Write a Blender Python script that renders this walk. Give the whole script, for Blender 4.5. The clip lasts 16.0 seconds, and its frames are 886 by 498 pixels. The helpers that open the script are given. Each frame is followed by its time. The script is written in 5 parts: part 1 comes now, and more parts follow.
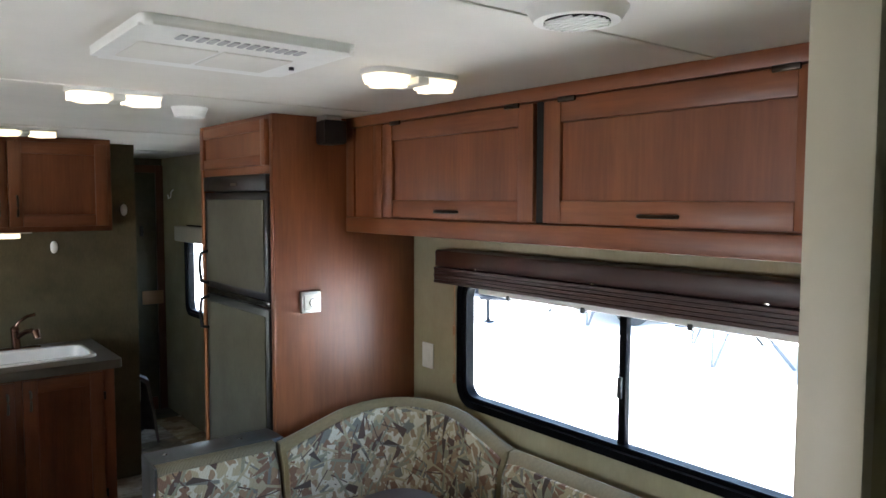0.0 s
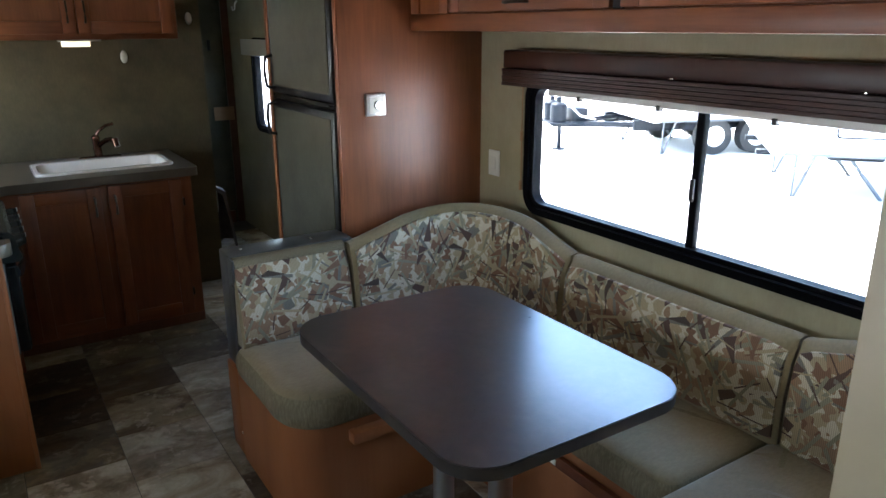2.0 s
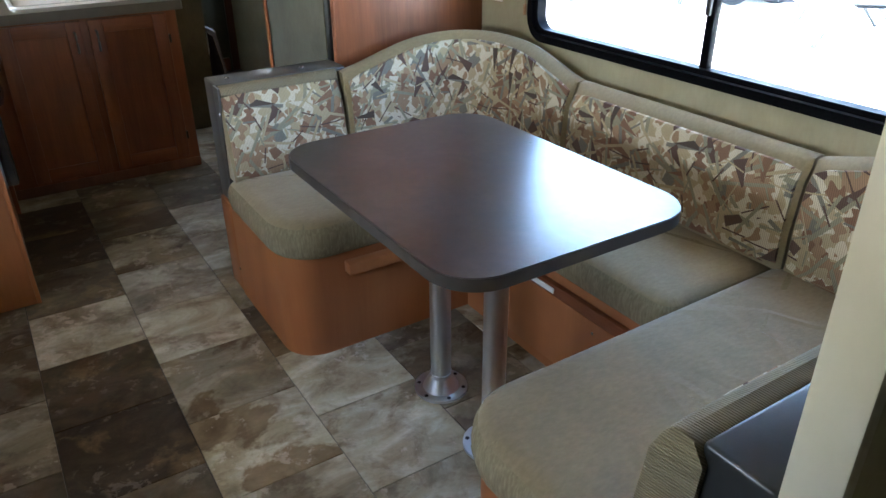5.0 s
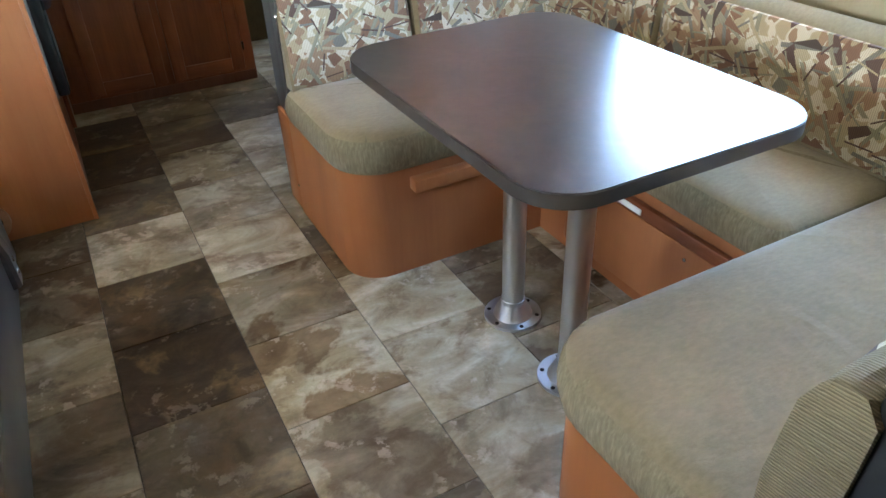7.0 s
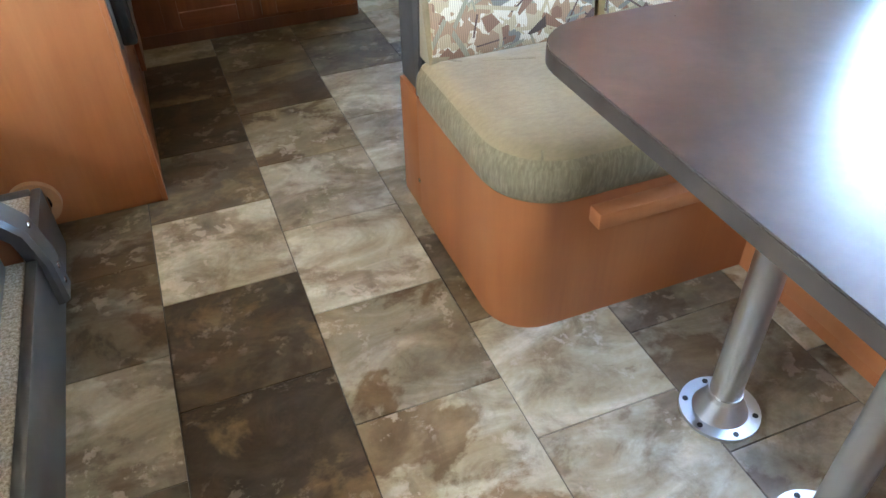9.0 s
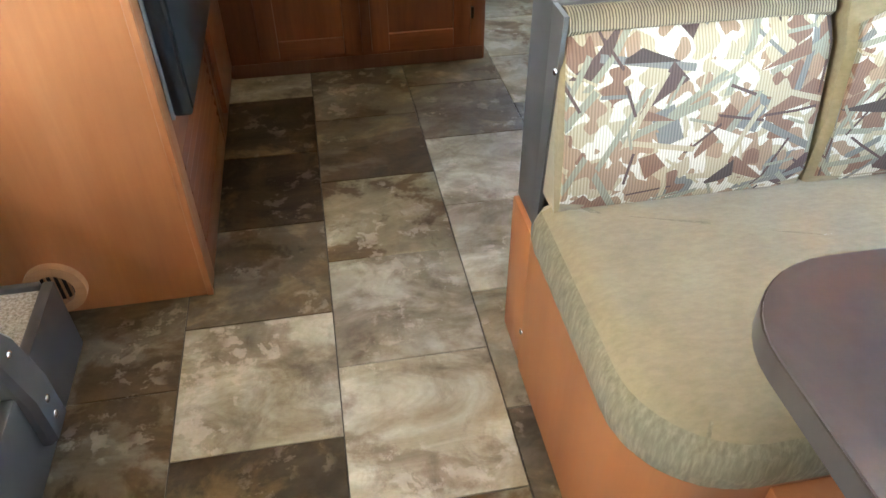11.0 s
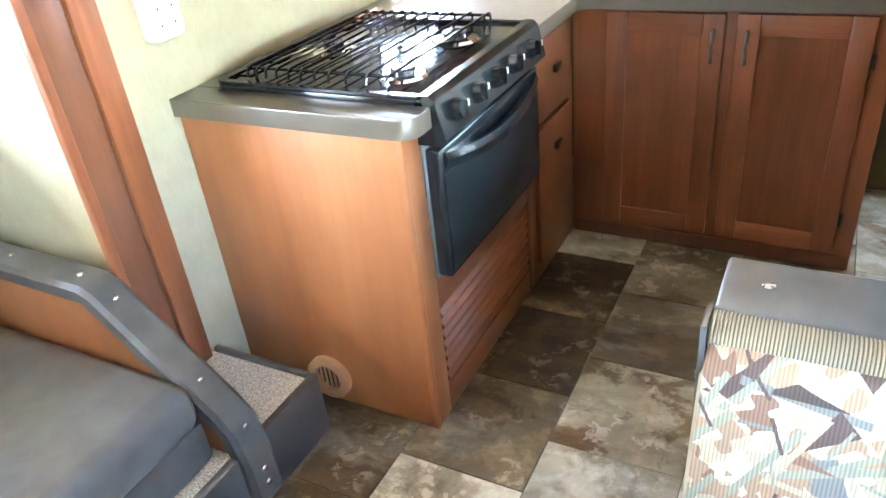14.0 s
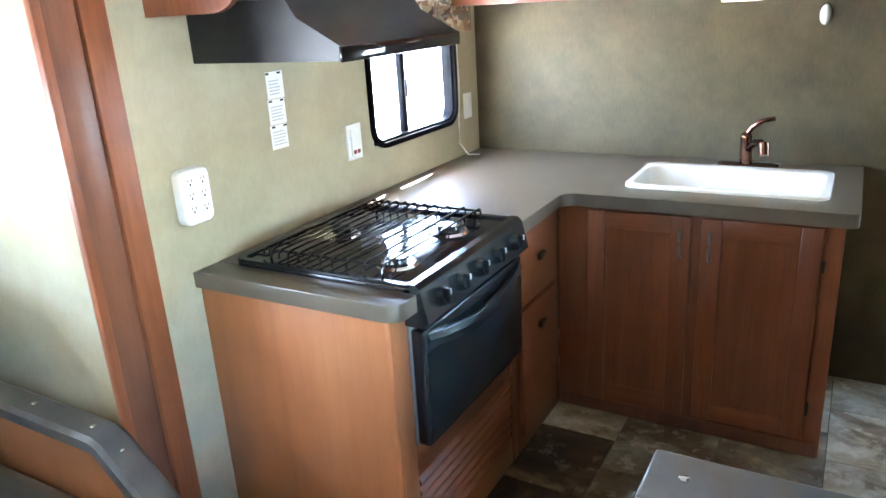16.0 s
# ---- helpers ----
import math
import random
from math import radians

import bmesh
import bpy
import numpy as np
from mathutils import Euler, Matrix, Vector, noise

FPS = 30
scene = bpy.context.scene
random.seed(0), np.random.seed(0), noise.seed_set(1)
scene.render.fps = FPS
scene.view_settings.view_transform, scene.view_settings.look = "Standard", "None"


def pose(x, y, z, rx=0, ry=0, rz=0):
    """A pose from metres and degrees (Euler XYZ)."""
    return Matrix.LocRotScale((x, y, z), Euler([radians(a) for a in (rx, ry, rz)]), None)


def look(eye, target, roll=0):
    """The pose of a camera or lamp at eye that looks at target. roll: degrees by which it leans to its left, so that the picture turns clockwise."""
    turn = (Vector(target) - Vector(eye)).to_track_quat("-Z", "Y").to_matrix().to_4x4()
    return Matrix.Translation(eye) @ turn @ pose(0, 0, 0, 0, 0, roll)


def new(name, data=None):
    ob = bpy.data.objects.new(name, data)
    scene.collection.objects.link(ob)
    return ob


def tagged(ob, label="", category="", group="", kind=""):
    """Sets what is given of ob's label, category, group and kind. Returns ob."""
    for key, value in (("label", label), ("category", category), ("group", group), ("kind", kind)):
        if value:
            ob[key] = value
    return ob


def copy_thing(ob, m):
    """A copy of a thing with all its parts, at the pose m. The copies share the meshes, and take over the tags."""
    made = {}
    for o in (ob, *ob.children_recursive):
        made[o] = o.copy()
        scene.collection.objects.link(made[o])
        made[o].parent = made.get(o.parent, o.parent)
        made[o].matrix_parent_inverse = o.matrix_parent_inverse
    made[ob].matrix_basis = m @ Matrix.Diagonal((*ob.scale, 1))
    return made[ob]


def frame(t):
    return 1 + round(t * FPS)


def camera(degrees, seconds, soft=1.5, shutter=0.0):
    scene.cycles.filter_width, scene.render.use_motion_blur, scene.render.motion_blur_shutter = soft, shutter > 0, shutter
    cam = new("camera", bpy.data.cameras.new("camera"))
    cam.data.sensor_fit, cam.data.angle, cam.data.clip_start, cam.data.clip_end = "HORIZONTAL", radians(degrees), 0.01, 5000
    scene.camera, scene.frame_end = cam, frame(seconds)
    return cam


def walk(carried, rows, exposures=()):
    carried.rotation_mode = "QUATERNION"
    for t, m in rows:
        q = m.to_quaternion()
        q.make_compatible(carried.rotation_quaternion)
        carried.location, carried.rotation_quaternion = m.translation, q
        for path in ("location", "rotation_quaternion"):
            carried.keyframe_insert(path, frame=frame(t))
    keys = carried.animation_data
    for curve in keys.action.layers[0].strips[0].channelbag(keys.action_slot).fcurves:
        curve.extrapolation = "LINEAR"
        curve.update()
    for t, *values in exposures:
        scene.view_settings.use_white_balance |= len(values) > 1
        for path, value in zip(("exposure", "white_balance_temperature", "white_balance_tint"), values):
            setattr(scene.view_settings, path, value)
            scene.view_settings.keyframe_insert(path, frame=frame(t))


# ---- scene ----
cam = camera(63.0, 16.0, soft=1.5)
# seconds, eye x y z, yaw, pitch, lean
ROWS = [
    (0.0, 0.099, 0.607, 1.667, -38.42, -3.89, 0.15),
    (0.5, 0.117, 0.600, 1.637, -35.93, -6.51, 0.05),
    (1.0, 0.125, 0.605, 1.608, -33.34, -10.41, -0.51),
    (1.5, 0.122, 0.608, 1.580, -32.32, -14.05, -0.64),
    (2.0, 0.125, 0.619, 1.559, -32.85, -17.17, -0.20),
    (2.5, 0.134, 0.630, 1.535, -33.30, -19.27, -0.07),
    (3.0, 0.146, 0.631, 1.512, -33.53, -21.26, -0.22),
    (3.5, 0.149, 0.636, 1.487, -33.81, -22.97, 0.21),
    (4.0, 0.155, 0.637, 1.460, -33.89, -24.82, 0.59),
    (6.5, 0.197, 0.669, 1.341, -28.15, -31.61, -3.00),
    (7.0, 0.209, 0.792, 1.311, -26.91, -33.63, -2.50),
    (7.5, 0.244, 1.013, 1.290, -24.76, -36.39, -1.96),
    (8.0, 0.250, 1.176, 1.264, -22.58, -37.67, -1.73),
    (10.5, 0.366, 1.935, 1.189, -16.64, -41.95, -1.31),
    (11.0, 0.452, 2.055, 1.200, -10.13, -40.51, -0.29),
    (11.5, 0.534, 2.141, 1.236, -4.57, -38.74, -2.38),
    (12.0, 0.630, 2.197, 1.293, 1.89, -38.24, -4.48),
    (12.5, 0.716, 2.212, 1.341, 9.96, -35.06, -5.50),
    (13.0, 0.779, 2.218, 1.350, 20.20, -33.16, -6.09),
    (13.5, 0.832, 2.216, 1.356, 27.12, -32.00, -6.53),
    (14.0, 0.882, 2.205, 1.376, 30.18, -30.89, -6.35),
    (14.5, 0.923, 2.178, 1.413, 31.33, -28.82, -6.29),
    (15.0, 0.965, 2.145, 1.467, 31.60, -25.56, -4.57),
    (15.5, 1.002, 2.120, 1.492, 32.01, -22.04, -4.36),
    (16.0, 1.032, 2.107, 1.513, 30.36, -18.76, -3.45),
]
EXPOSURES = [
    (0.0, 3.92, 6050, 10), (1.5, 3.75, 5950, 10), (4.0, 4.3, 5900, 10), (7.0, 5.45, 6200, 10), (8.0, 5.75, 6000, 10), (10.5, 6.25, 6650, 10), (11.5, 6.2, 6450, 10),
    (12.5, 6.62, 6150, 10), (13.5, 6.85, 5950, 10), (14.5, 6.85, 5700, 10), (15.0, 6.65, 5650, 10), (16.0, 5.97, 5500, 10),
]
walk(cam, [(t, pose(x, y, z, 90 + pitch, 0, yaw) @ pose(0, 0, 0, 0, 0, lean)) for t, x, y, z, yaw, pitch, lean in ROWS], EXPOSURES)

# ---- sky and sun ----
world = bpy.data.worlds.new("sky")
scene.world = world
world.use_nodes = True
sky = world.node_tree.nodes.new("ShaderNodeTexSky")
sky.sky_type, sky.sun_disc = "NISHITA", False
sky.sun_elevation, sky.sun_rotation = radians(58), radians(-18)
world.node_tree.links.new(sky.outputs[0], world.node_tree.nodes["Background"].inputs["Color"])
world.node_tree.nodes["Background"].inputs["Strength"].default_value = 0.15
sun = new("sun", bpy.data.lights.new("sun", "SUN"))
sun.data.energy, sun.data.angle, sun.data.color = 5.0, radians(0.6), (1.0, 0.95, 0.88)
sun.matrix_world = look((0, 0, 20), (1.0, -3.0, 14.9))


def window_light(x, y, z, width, height, turn, watts, color=(1.0, 0.97, 0.91)):
    """Sky light that enters through an opening out of view."""
    lamp = new("window_light", bpy.data.lights.new("window_light", "AREA"))
    lamp.data.shape, lamp.data.size, lamp.data.size_y = "RECTANGLE", width, height
    lamp.data.energy, lamp.data.color = watts, color
    lamp.matrix_world = pose(x, y, z, 90, 0, turn)


# slide-out window behind the sofa
window_light(-1.17, 1.85, 1.17, 1.1, 0.28, -90, 0.48)
# kitchen window and bedroom window
window_light(-0.60, 4.565, 1.25, 0.62, 0.42, -90, 0.22)
window_light(2.04, 5.54, 1.15, 0.76, 0.6, 90, 0.15, (0.72, 0.87, 1.0))

# ---- materials ----
def material(name, rough=0.5, metal=0.0, color=(0.5, 0.5, 0.5)):
    m = bpy.data.materials.new(name)
    m.use_nodes = True
    b = m.node_tree.nodes["Principled BSDF"]
    b.inputs["Base Color"].default_value = (*color, 1)
    b.inputs["Roughness"].default_value, b.inputs["Metallic"].default_value = rough, metal
    return m


def node(m, kind, **settings):
    n = m.node_tree.nodes.new("ShaderNode" + kind)
    for key, value in settings.items():
        if key in n.inputs:
            n.inputs[key].default_value = value
        else:
            setattr(n, key, value)
    return n


def link(m, a, b):
    m.node_tree.links.new(a, b)


def shader(m):
    return m.node_tree.nodes["Principled BSDF"]


def coords(m, scale=(1, 1, 1), turn=(0, 0, 0), shift=0.0):
    """Object coordinates, moved by a random step for each object."""
    tc, mp = node(m, "TexCoord"), node(m, "Mapping")
    mp.inputs["Scale"].default_value, mp.inputs["Rotation"].default_value = scale, [radians(a) for a in turn]
    link(m, tc.outputs["Object"], mp.inputs["Vector"])
    if shift:
        info, mul = node(m, "ObjectInfo"), node(m, "Math", operation="MULTIPLY")
        mul.inputs[1].default_value = shift
        link(m, info.outputs["Random"], mul.inputs[0])
        link(m, mul.outputs[0], mp.inputs["Location"])
    return mp.outputs[0]


def ramp(m, source, stops, step=False):
    r = node(m, "ValToRGB")
    if step:
        r.color_ramp.interpolation = "CONSTANT"
    while len(r.color_ramp.elements) < len(stops):
        r.color_ramp.elements.new(0.5)
    for e, (p, c) in zip(r.color_ramp.elements, stops):
        e.position, e.color = p, (*c, 1) if len(c) == 3 else c
    link(m, source, r.inputs[0])
    return r.outputs[0]


def noisy(m, vector, scale, detail=4.0, rough=0.55, twist=0.0):
    n = node(m, "TexNoise", Scale=scale, Detail=detail, Roughness=rough, Distortion=twist)
    link(m, vector, n.inputs["Vector"])
    return n.outputs["Fac"]


def mixed(m, fac, a, b, blend="MIX"):
    n = node(m, "Mix", data_type="RGBA", blend_type=blend)
    for slot, value in ((0, fac), (6, a), (7, b)):
        if isinstance(value, (int, float)):
            n.inputs[slot].default_value = value
        elif isinstance(value, tuple):
            n.inputs[slot].default_value = (*value, 1)
        else:
            link(m, value, n.inputs[slot])
    return n.outputs[2]


def bump(m, height, strength=0.3, distance=0.002):
    n = node(m, "Bump", Strength=strength, Distance=distance)
    link(m, height, n.inputs["Height"])
    link(m, n.outputs[0], shader(m).inputs["Normal"])


def base(m, color):
    link(m, color, shader(m).inputs["Base Color"])


def rough_from(m, source, low, high):
    r = node(m, "MapRange")
    r.inputs["To Min"].default_value, r.inputs["To Max"].default_value = low, high
    link(m, source, r.inputs["Value"])
    link(m, r.outputs[0], shader(m).inputs["Roughness"])


def wood(name, axis, dark, mid, light, rough=0.38, grain=0.35, bands=9):
    m = material(name, rough)
    stretch = {"x": (0.07, 1, 1), "y": (1, 0.07, 1), "z": (1, 1, 0.07)}[axis]
    v = coords(m, stretch, shift=7.0)
    broad = noisy(m, v, bands, 3, 0.5, 0.6)
    fine = noisy(m, v, 90, 4, 0.6)
    c = ramp(m, broad, [(0.25, dark), (0.5, mid), (0.78, light)])
    c = mixed(m, grain, c, ramp(m, fine, [(0.3, dark), (0.7, light)]))
    blot = noisy(m, coords(m, (1, 1, 1), shift=3.0), 4, 3)
    c = mixed(m, ramp(m, blot, [(0.4, (0, 0, 0)), (0.75, (0.45, 0.45, 0.45))]), c, dark)
    base(m, c)
    rough_from(m, fine, rough - 0.06, rough + 0.1)
    bump(m, fine, 0.08, 0.001)
    return m


WOOD_TONES = ((0.125, 0.034, 0.011), (0.208, 0.063, 0.021), (0.29, 0.098, 0.034))
WOOD_Z, WOOD_Y, WOOD_X = [wood("maple_" + a, a, *WOOD_TONES) for a in "zyx"]
WOOD_BASE = wood("maple_laminate", "z", (0.25, 0.08, 0.023), (0.345, 0.123, 0.038), (0.43, 0.172, 0.06), 0.42, 0.18, 5)
PALE_WOOD = wood("pale_maple", "x", (0.33, 0.165, 0.07), (0.40, 0.215, 0.10), (0.47, 0.27, 0.135), 0.4)
DARK_WOOD = wood("dark_cherry", "y", (0.024, 0.008, 0.005), (0.044, 0.015, 0.009), (0.07, 0.026, 0.015), 0.4)
TRIM_WOOD = wood("cherry_trim", "z", (0.10, 0.034, 0.016), (0.15, 0.055, 0.027), (0.2, 0.08, 0.04), 0.3)


def wallpaper(name, dark, light):
    m = material(name, 0.75)
    v = coords(m)
    cloud = noisy(m, v, 5, 6, 0.65)
    weave = noisy(m, coords(m, (1, 1, 0.25)), 120, 3, 0.6)
    c = ramp(m, cloud, [(0.3, dark), (0.7, light)])
    c = mixed(m, 0.22, c, ramp(m, weave, [(0.35, dark), (0.65, light)]))
    base(m, c)
    bump(m, weave, 0.1, 0.001)
    return m


PAPER_LIGHT = wallpaper("beige_wallpaper", (0.315, 0.272, 0.168), (0.41, 0.36, 0.232))
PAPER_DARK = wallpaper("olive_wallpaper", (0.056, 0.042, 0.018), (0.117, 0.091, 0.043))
PAPER_DOOR = wallpaper("olive_door_panel", (0.062, 0.056, 0.035), (0.105, 0.095, 0.06))

CEILING = material("ceiling_panel", 0.6)
base(CEILING, ramp(CEILING, noisy(CEILING, coords(CEILING), 3, 5), [(0.3, (0.66, 0.63, 0.57)), (0.7, (0.74, 0.71, 0.65))]))
bump(CEILING, noisy(CEILING, coords(CEILING), 220, 2), 0.08, 0.001)
CREAM = material("cream_trim", 0.45)
base(CREAM, ramp(CREAM, noisy(CREAM, coords(CREAM), 8), [(0.3, (0.43, 0.39, 0.285)), (0.7, (0.48, 0.44, 0.33))]))
WHITE = material("white_plastic", 0.35)
base(WHITE, ramp(WHITE, noisy(WHITE, coords(WHITE), 25), [(0.3, (0.74, 0.73, 0.69)), (0.7, (0.8, 0.79, 0.75))]))
SINK_WHITE = material("sink_white", 0.16)
base(SINK_WHITE, ramp(SINK_WHITE, noisy(SINK_WHITE, coords(SINK_WHITE), 12), [(0.3, (0.78, 0.75, 0.68)), (0.7, (0.84, 0.81, 0.75))]))
BLACK = material("black_plastic", 0.38, color=(0.009, 0.009, 0.010))
rough_from(BLACK, noisy(BLACK, coords(BLACK), 60), 0.32, 0.45)
GLOSS_BLACK = material("black_enamel", 0.09, color=(0.008, 0.008, 0.009))
COOKER_BLACK = material("cooker_black", 0.2, color=(0.010, 0.011, 0.011))
rough_from(COOKER_BLACK, noisy(COOKER_BLACK, coords(COOKER_BLACK), 40), 0.16, 0.26)
OVEN = material("oven_glass", 0.32, color=(0.009, 0.011, 0.010))
shader(OVEN).inputs["Specular IOR Level"].default_value = 0.3
FRAME_BLACK = material("window_frame_black", 0.4, color=(0.005, 0.005, 0.006))
for dull in (FRAME_BLACK,):
    shader(dull).inputs["Specular IOR Level"].default_value = 0.02
GREY_TRIM = material("grey_metal_trim", 0.35, 0.3, (0.2, 0.21, 0.22))
VINYL = material("grey_vinyl", 0.3)
base(VINYL, ramp(VINYL, noisy(VINYL, coords(VINYL), 14, 5), [(0.3, (0.062, 0.057, 0.050)), (0.7, (0.09, 0.083, 0.073))]))
bump(VINYL, noisy(VINYL, coords(VINYL), 350, 2), 0.12, 0.001)
BLACK_VINYL = material("black_vinyl", 0.32)
base(BLACK_VINYL, ramp(BLACK_VINYL, noisy(BLACK_VINYL, coords(BLACK_VINYL), 14, 5), [(0.3, (0.014, 0.014, 0.014)), (0.7, (0.026, 0.026, 0.025))]))
bump(BLACK_VINYL, noisy(BLACK_VINYL, coords(BLACK_VINYL), 300, 2), 0.12, 0.001)
STEEL = material("brushed_steel", 0.3, 1.0, (0.6, 0.61, 0.62))
rough_from(STEEL, noisy(STEEL, coords(STEEL, (1, 1, 0.05)), 200), 0.26, 0.4)
CHROME = material("chrome", 0.1, 1.0, (0.7, 0.7, 0.7))
BRONZE = material("oiled_bronze", 0.2, 1.0, (0.16, 0.075, 0.05))
HANDLE = material("dark_bronze_handle", 0.35, 0.9, (0.06, 0.045, 0.035))
PEWTER = material("pewter_handle", 0.3, 0.9, (0.22, 0.2, 0.18))
RUBBER = material("rubber", 0.8, color=(0.02, 0.02, 0.02))
PAPER = material("white_paper", 0.7, color=(0.78, 0.77, 0.73))
INK = material("grey_print", 0.7, color=(0.45, 0.45, 0.45))
BLACK_INK = material("black_print", 0.6, color=(0.02, 0.02, 0.02))
RED_BUTTON = material("red_button", 0.4, color=(0.25, 0.03, 0.025))
SHADE = material("window_shade", 0.6, color=(0.55, 0.53, 0.47))
DARK_GAP = material("dark_gap", 0.9, color=(0.01, 0.008, 0.007))

GLASS = material("window_glass", 0.0, color=(0.95, 0.98, 0.97))
shader(GLASS).inputs["Transmission Weight"].default_value = 1.0
shader(GLASS).inputs["IOR"].default_value = 1.01

LAMP = material("lit_lens", 0.3, color=(0.9, 0.85, 0.7))
shader(LAMP).inputs["Emission Color"].default_value = (1.0, 0.78, 0.45, 1)
shader(LAMP).inputs["Emission Strength"].default_value = 0.16

# table and worktop laminate: dark brown stone print
TABLE = material("table_laminate", 0.2)
cloud_a = noisy(TABLE, coords(TABLE), 6, 6, 0.7, 0.4)
cloud_b = noisy(TABLE, coords(TABLE), 38, 5, 0.6)
base(TABLE, mixed(TABLE, 0.35, ramp(TABLE, cloud_a, [(0.3, (0.026, 0.019, 0.017)), (0.5, (0.052, 0.039, 0.034)), (0.72, (0.105, 0.078, 0.066))]), ramp(TABLE, cloud_b, [(0.35, (0.03, 0.02, 0.016)), (0.7, (0.08, 0.06, 0.05))])))
rough_from(TABLE, cloud_a, 0.25, 0.33)
shader(TABLE).inputs["IOR"].default_value = 1.95
TABLE_EDGE = material("table_edge_band", 0.45)
base(TABLE_EDGE, ramp(TABLE_EDGE, noisy(TABLE_EDGE, coords(TABLE_EDGE), 12, 4), [(0.3, (0.036, 0.027, 0.02)), (0.7, (0.06, 0.046, 0.034))]))
COUNTER = material("counter_laminate", 0.27)
cloud_c = noisy(COUNTER, coords(COUNTER), 9, 6, 0.7, 0.5)
cloud_d = noisy(COUNTER, coords(COUNTER), 55, 5, 0.6)
base(COUNTER, mixed(COUNTER, 0.15, ramp(COUNTER, cloud_c, [(0.3, (0.074, 0.055, 0.035)), (0.7, (0.1, 0.076, 0.051))]), ramp(COUNTER, cloud_d, [(0.35, (0.078, 0.06, 0.042)), (0.7, (0.13, 0.104, 0.074))])))
shader(COUNTER).inputs["Roughness"].default_value = 0.3
shader(COUNTER).inputs["IOR"].default_value = 1.8

# khaki velour of the seats
KHAKI = material("khaki_velour", 0.85)
nap = noisy(KHAKI, coords(KHAKI, (0.5, 1.0, 1.0)), 110, 5, 0.65)
cloud_k = noisy(KHAKI, coords(KHAKI), 7, 5, 0.6)
base(KHAKI, mixed(KHAKI, 0.3, ramp(KHAKI, cloud_k, [(0.3, (0.205, 0.152, 0.068)), (0.7, (0.28, 0.214, 0.104))]), ramp(KHAKI, nap, [(0.35, (0.15, 0.114, 0.053)), (0.65, (0.285, 0.224, 0.12))])))
shader(KHAKI).inputs["Sheen Weight"].default_value = 0.25
bump(KHAKI, nap, 0.25, 0.002)

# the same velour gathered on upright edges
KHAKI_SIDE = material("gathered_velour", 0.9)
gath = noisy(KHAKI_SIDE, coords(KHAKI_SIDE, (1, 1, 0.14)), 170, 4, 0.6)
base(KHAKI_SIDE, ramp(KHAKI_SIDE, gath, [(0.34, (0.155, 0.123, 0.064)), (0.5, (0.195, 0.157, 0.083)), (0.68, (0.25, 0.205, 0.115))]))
bump(KHAKI_SIDE, gath, 0.35, 0.003)
# ribbed khaki edging of the cushions
RIBBED = material("ribbed_khaki", 0.85)
rib = node(RIBBED, "TexWave", wave_type="BANDS", bands_direction="X", Scale=66.0, Distortion=0.6, Detail=1.0)
link(RIBBED, coords(RIBBED, (1, 0.15, 0.15)), rib.inputs["Vector"])
base(RIBBED, ramp(RIBBED, rib.outputs["Fac"], [(0.15, (0.07, 0.05, 0.026)), (0.6, (0.255, 0.2, 0.11))]))
bump(RIBBED, rib.outputs["Fac"], 0.5, 0.003)

# the same ribs on a cushion end, and velour with sitting creases
RIBBED_END = material("ribbed_khaki_end", 0.85)
rib_e = node(RIBBED_END, "TexWave", wave_type="BANDS", bands_direction="DIAGONAL", Scale=130.0, Distortion=2.0, Detail=1.0)
link(RIBBED_END, coords(RIBBED_END, (1, 0.15, 1)), rib_e.inputs["Vector"])
base(RIBBED_END, ramp(RIBBED_END, rib_e.outputs["Fac"], [(0.1, (0.125, 0.098, 0.05)), (0.7, (0.2, 0.16, 0.086))]))
bump(RIBBED_END, rib_e.outputs["Fac"], 0.5, 0.003)
# same khaki as the other seats, cloud tones darkened for the near seat's shade
KHAKI_CREASED_SHADED = material("creased_shaded_velour", 0.85)
nap_c = noisy(KHAKI_CREASED_SHADED, coords(KHAKI_CREASED_SHADED, (0.5, 1.0, 1.0)), 110, 5, 0.65)
cloud_kc = noisy(KHAKI_CREASED_SHADED, coords(KHAKI_CREASED_SHADED), 6, 5, 0.6)
base(KHAKI_CREASED_SHADED, mixed(KHAKI_CREASED_SHADED, 0.3, ramp(KHAKI_CREASED_SHADED, cloud_kc, [(0.3, (0.16, 0.12, 0.056)), (0.7, (0.235, 0.182, 0.095))]), ramp(KHAKI_CREASED_SHADED, nap_c, [(0.35, (0.15, 0.114, 0.053)), (0.65, (0.285, 0.224, 0.12))])))
shader(KHAKI_CREASED_SHADED).inputs["Sheen Weight"].default_value = 0.2
fold = ramp(KHAKI_CREASED_SHADED, noisy(KHAKI_CREASED_SHADED, coords(KHAKI_CREASED_SHADED, (1.0, 0.55, 1.0), (0, 0, 35)), 3.2, 2, 0.45, 0.5), [(0.44, (0, 0, 0)), (0.49, (1, 1, 1)), (0.53, (0.15, 0.15, 0.15)), (0.62, (0.5, 0.5, 0.5))])
bump(KHAKI_CREASED_SHADED, mixed(KHAKI_CREASED_SHADED, 0.3, fold, nap_c), 0.5, 0.008)


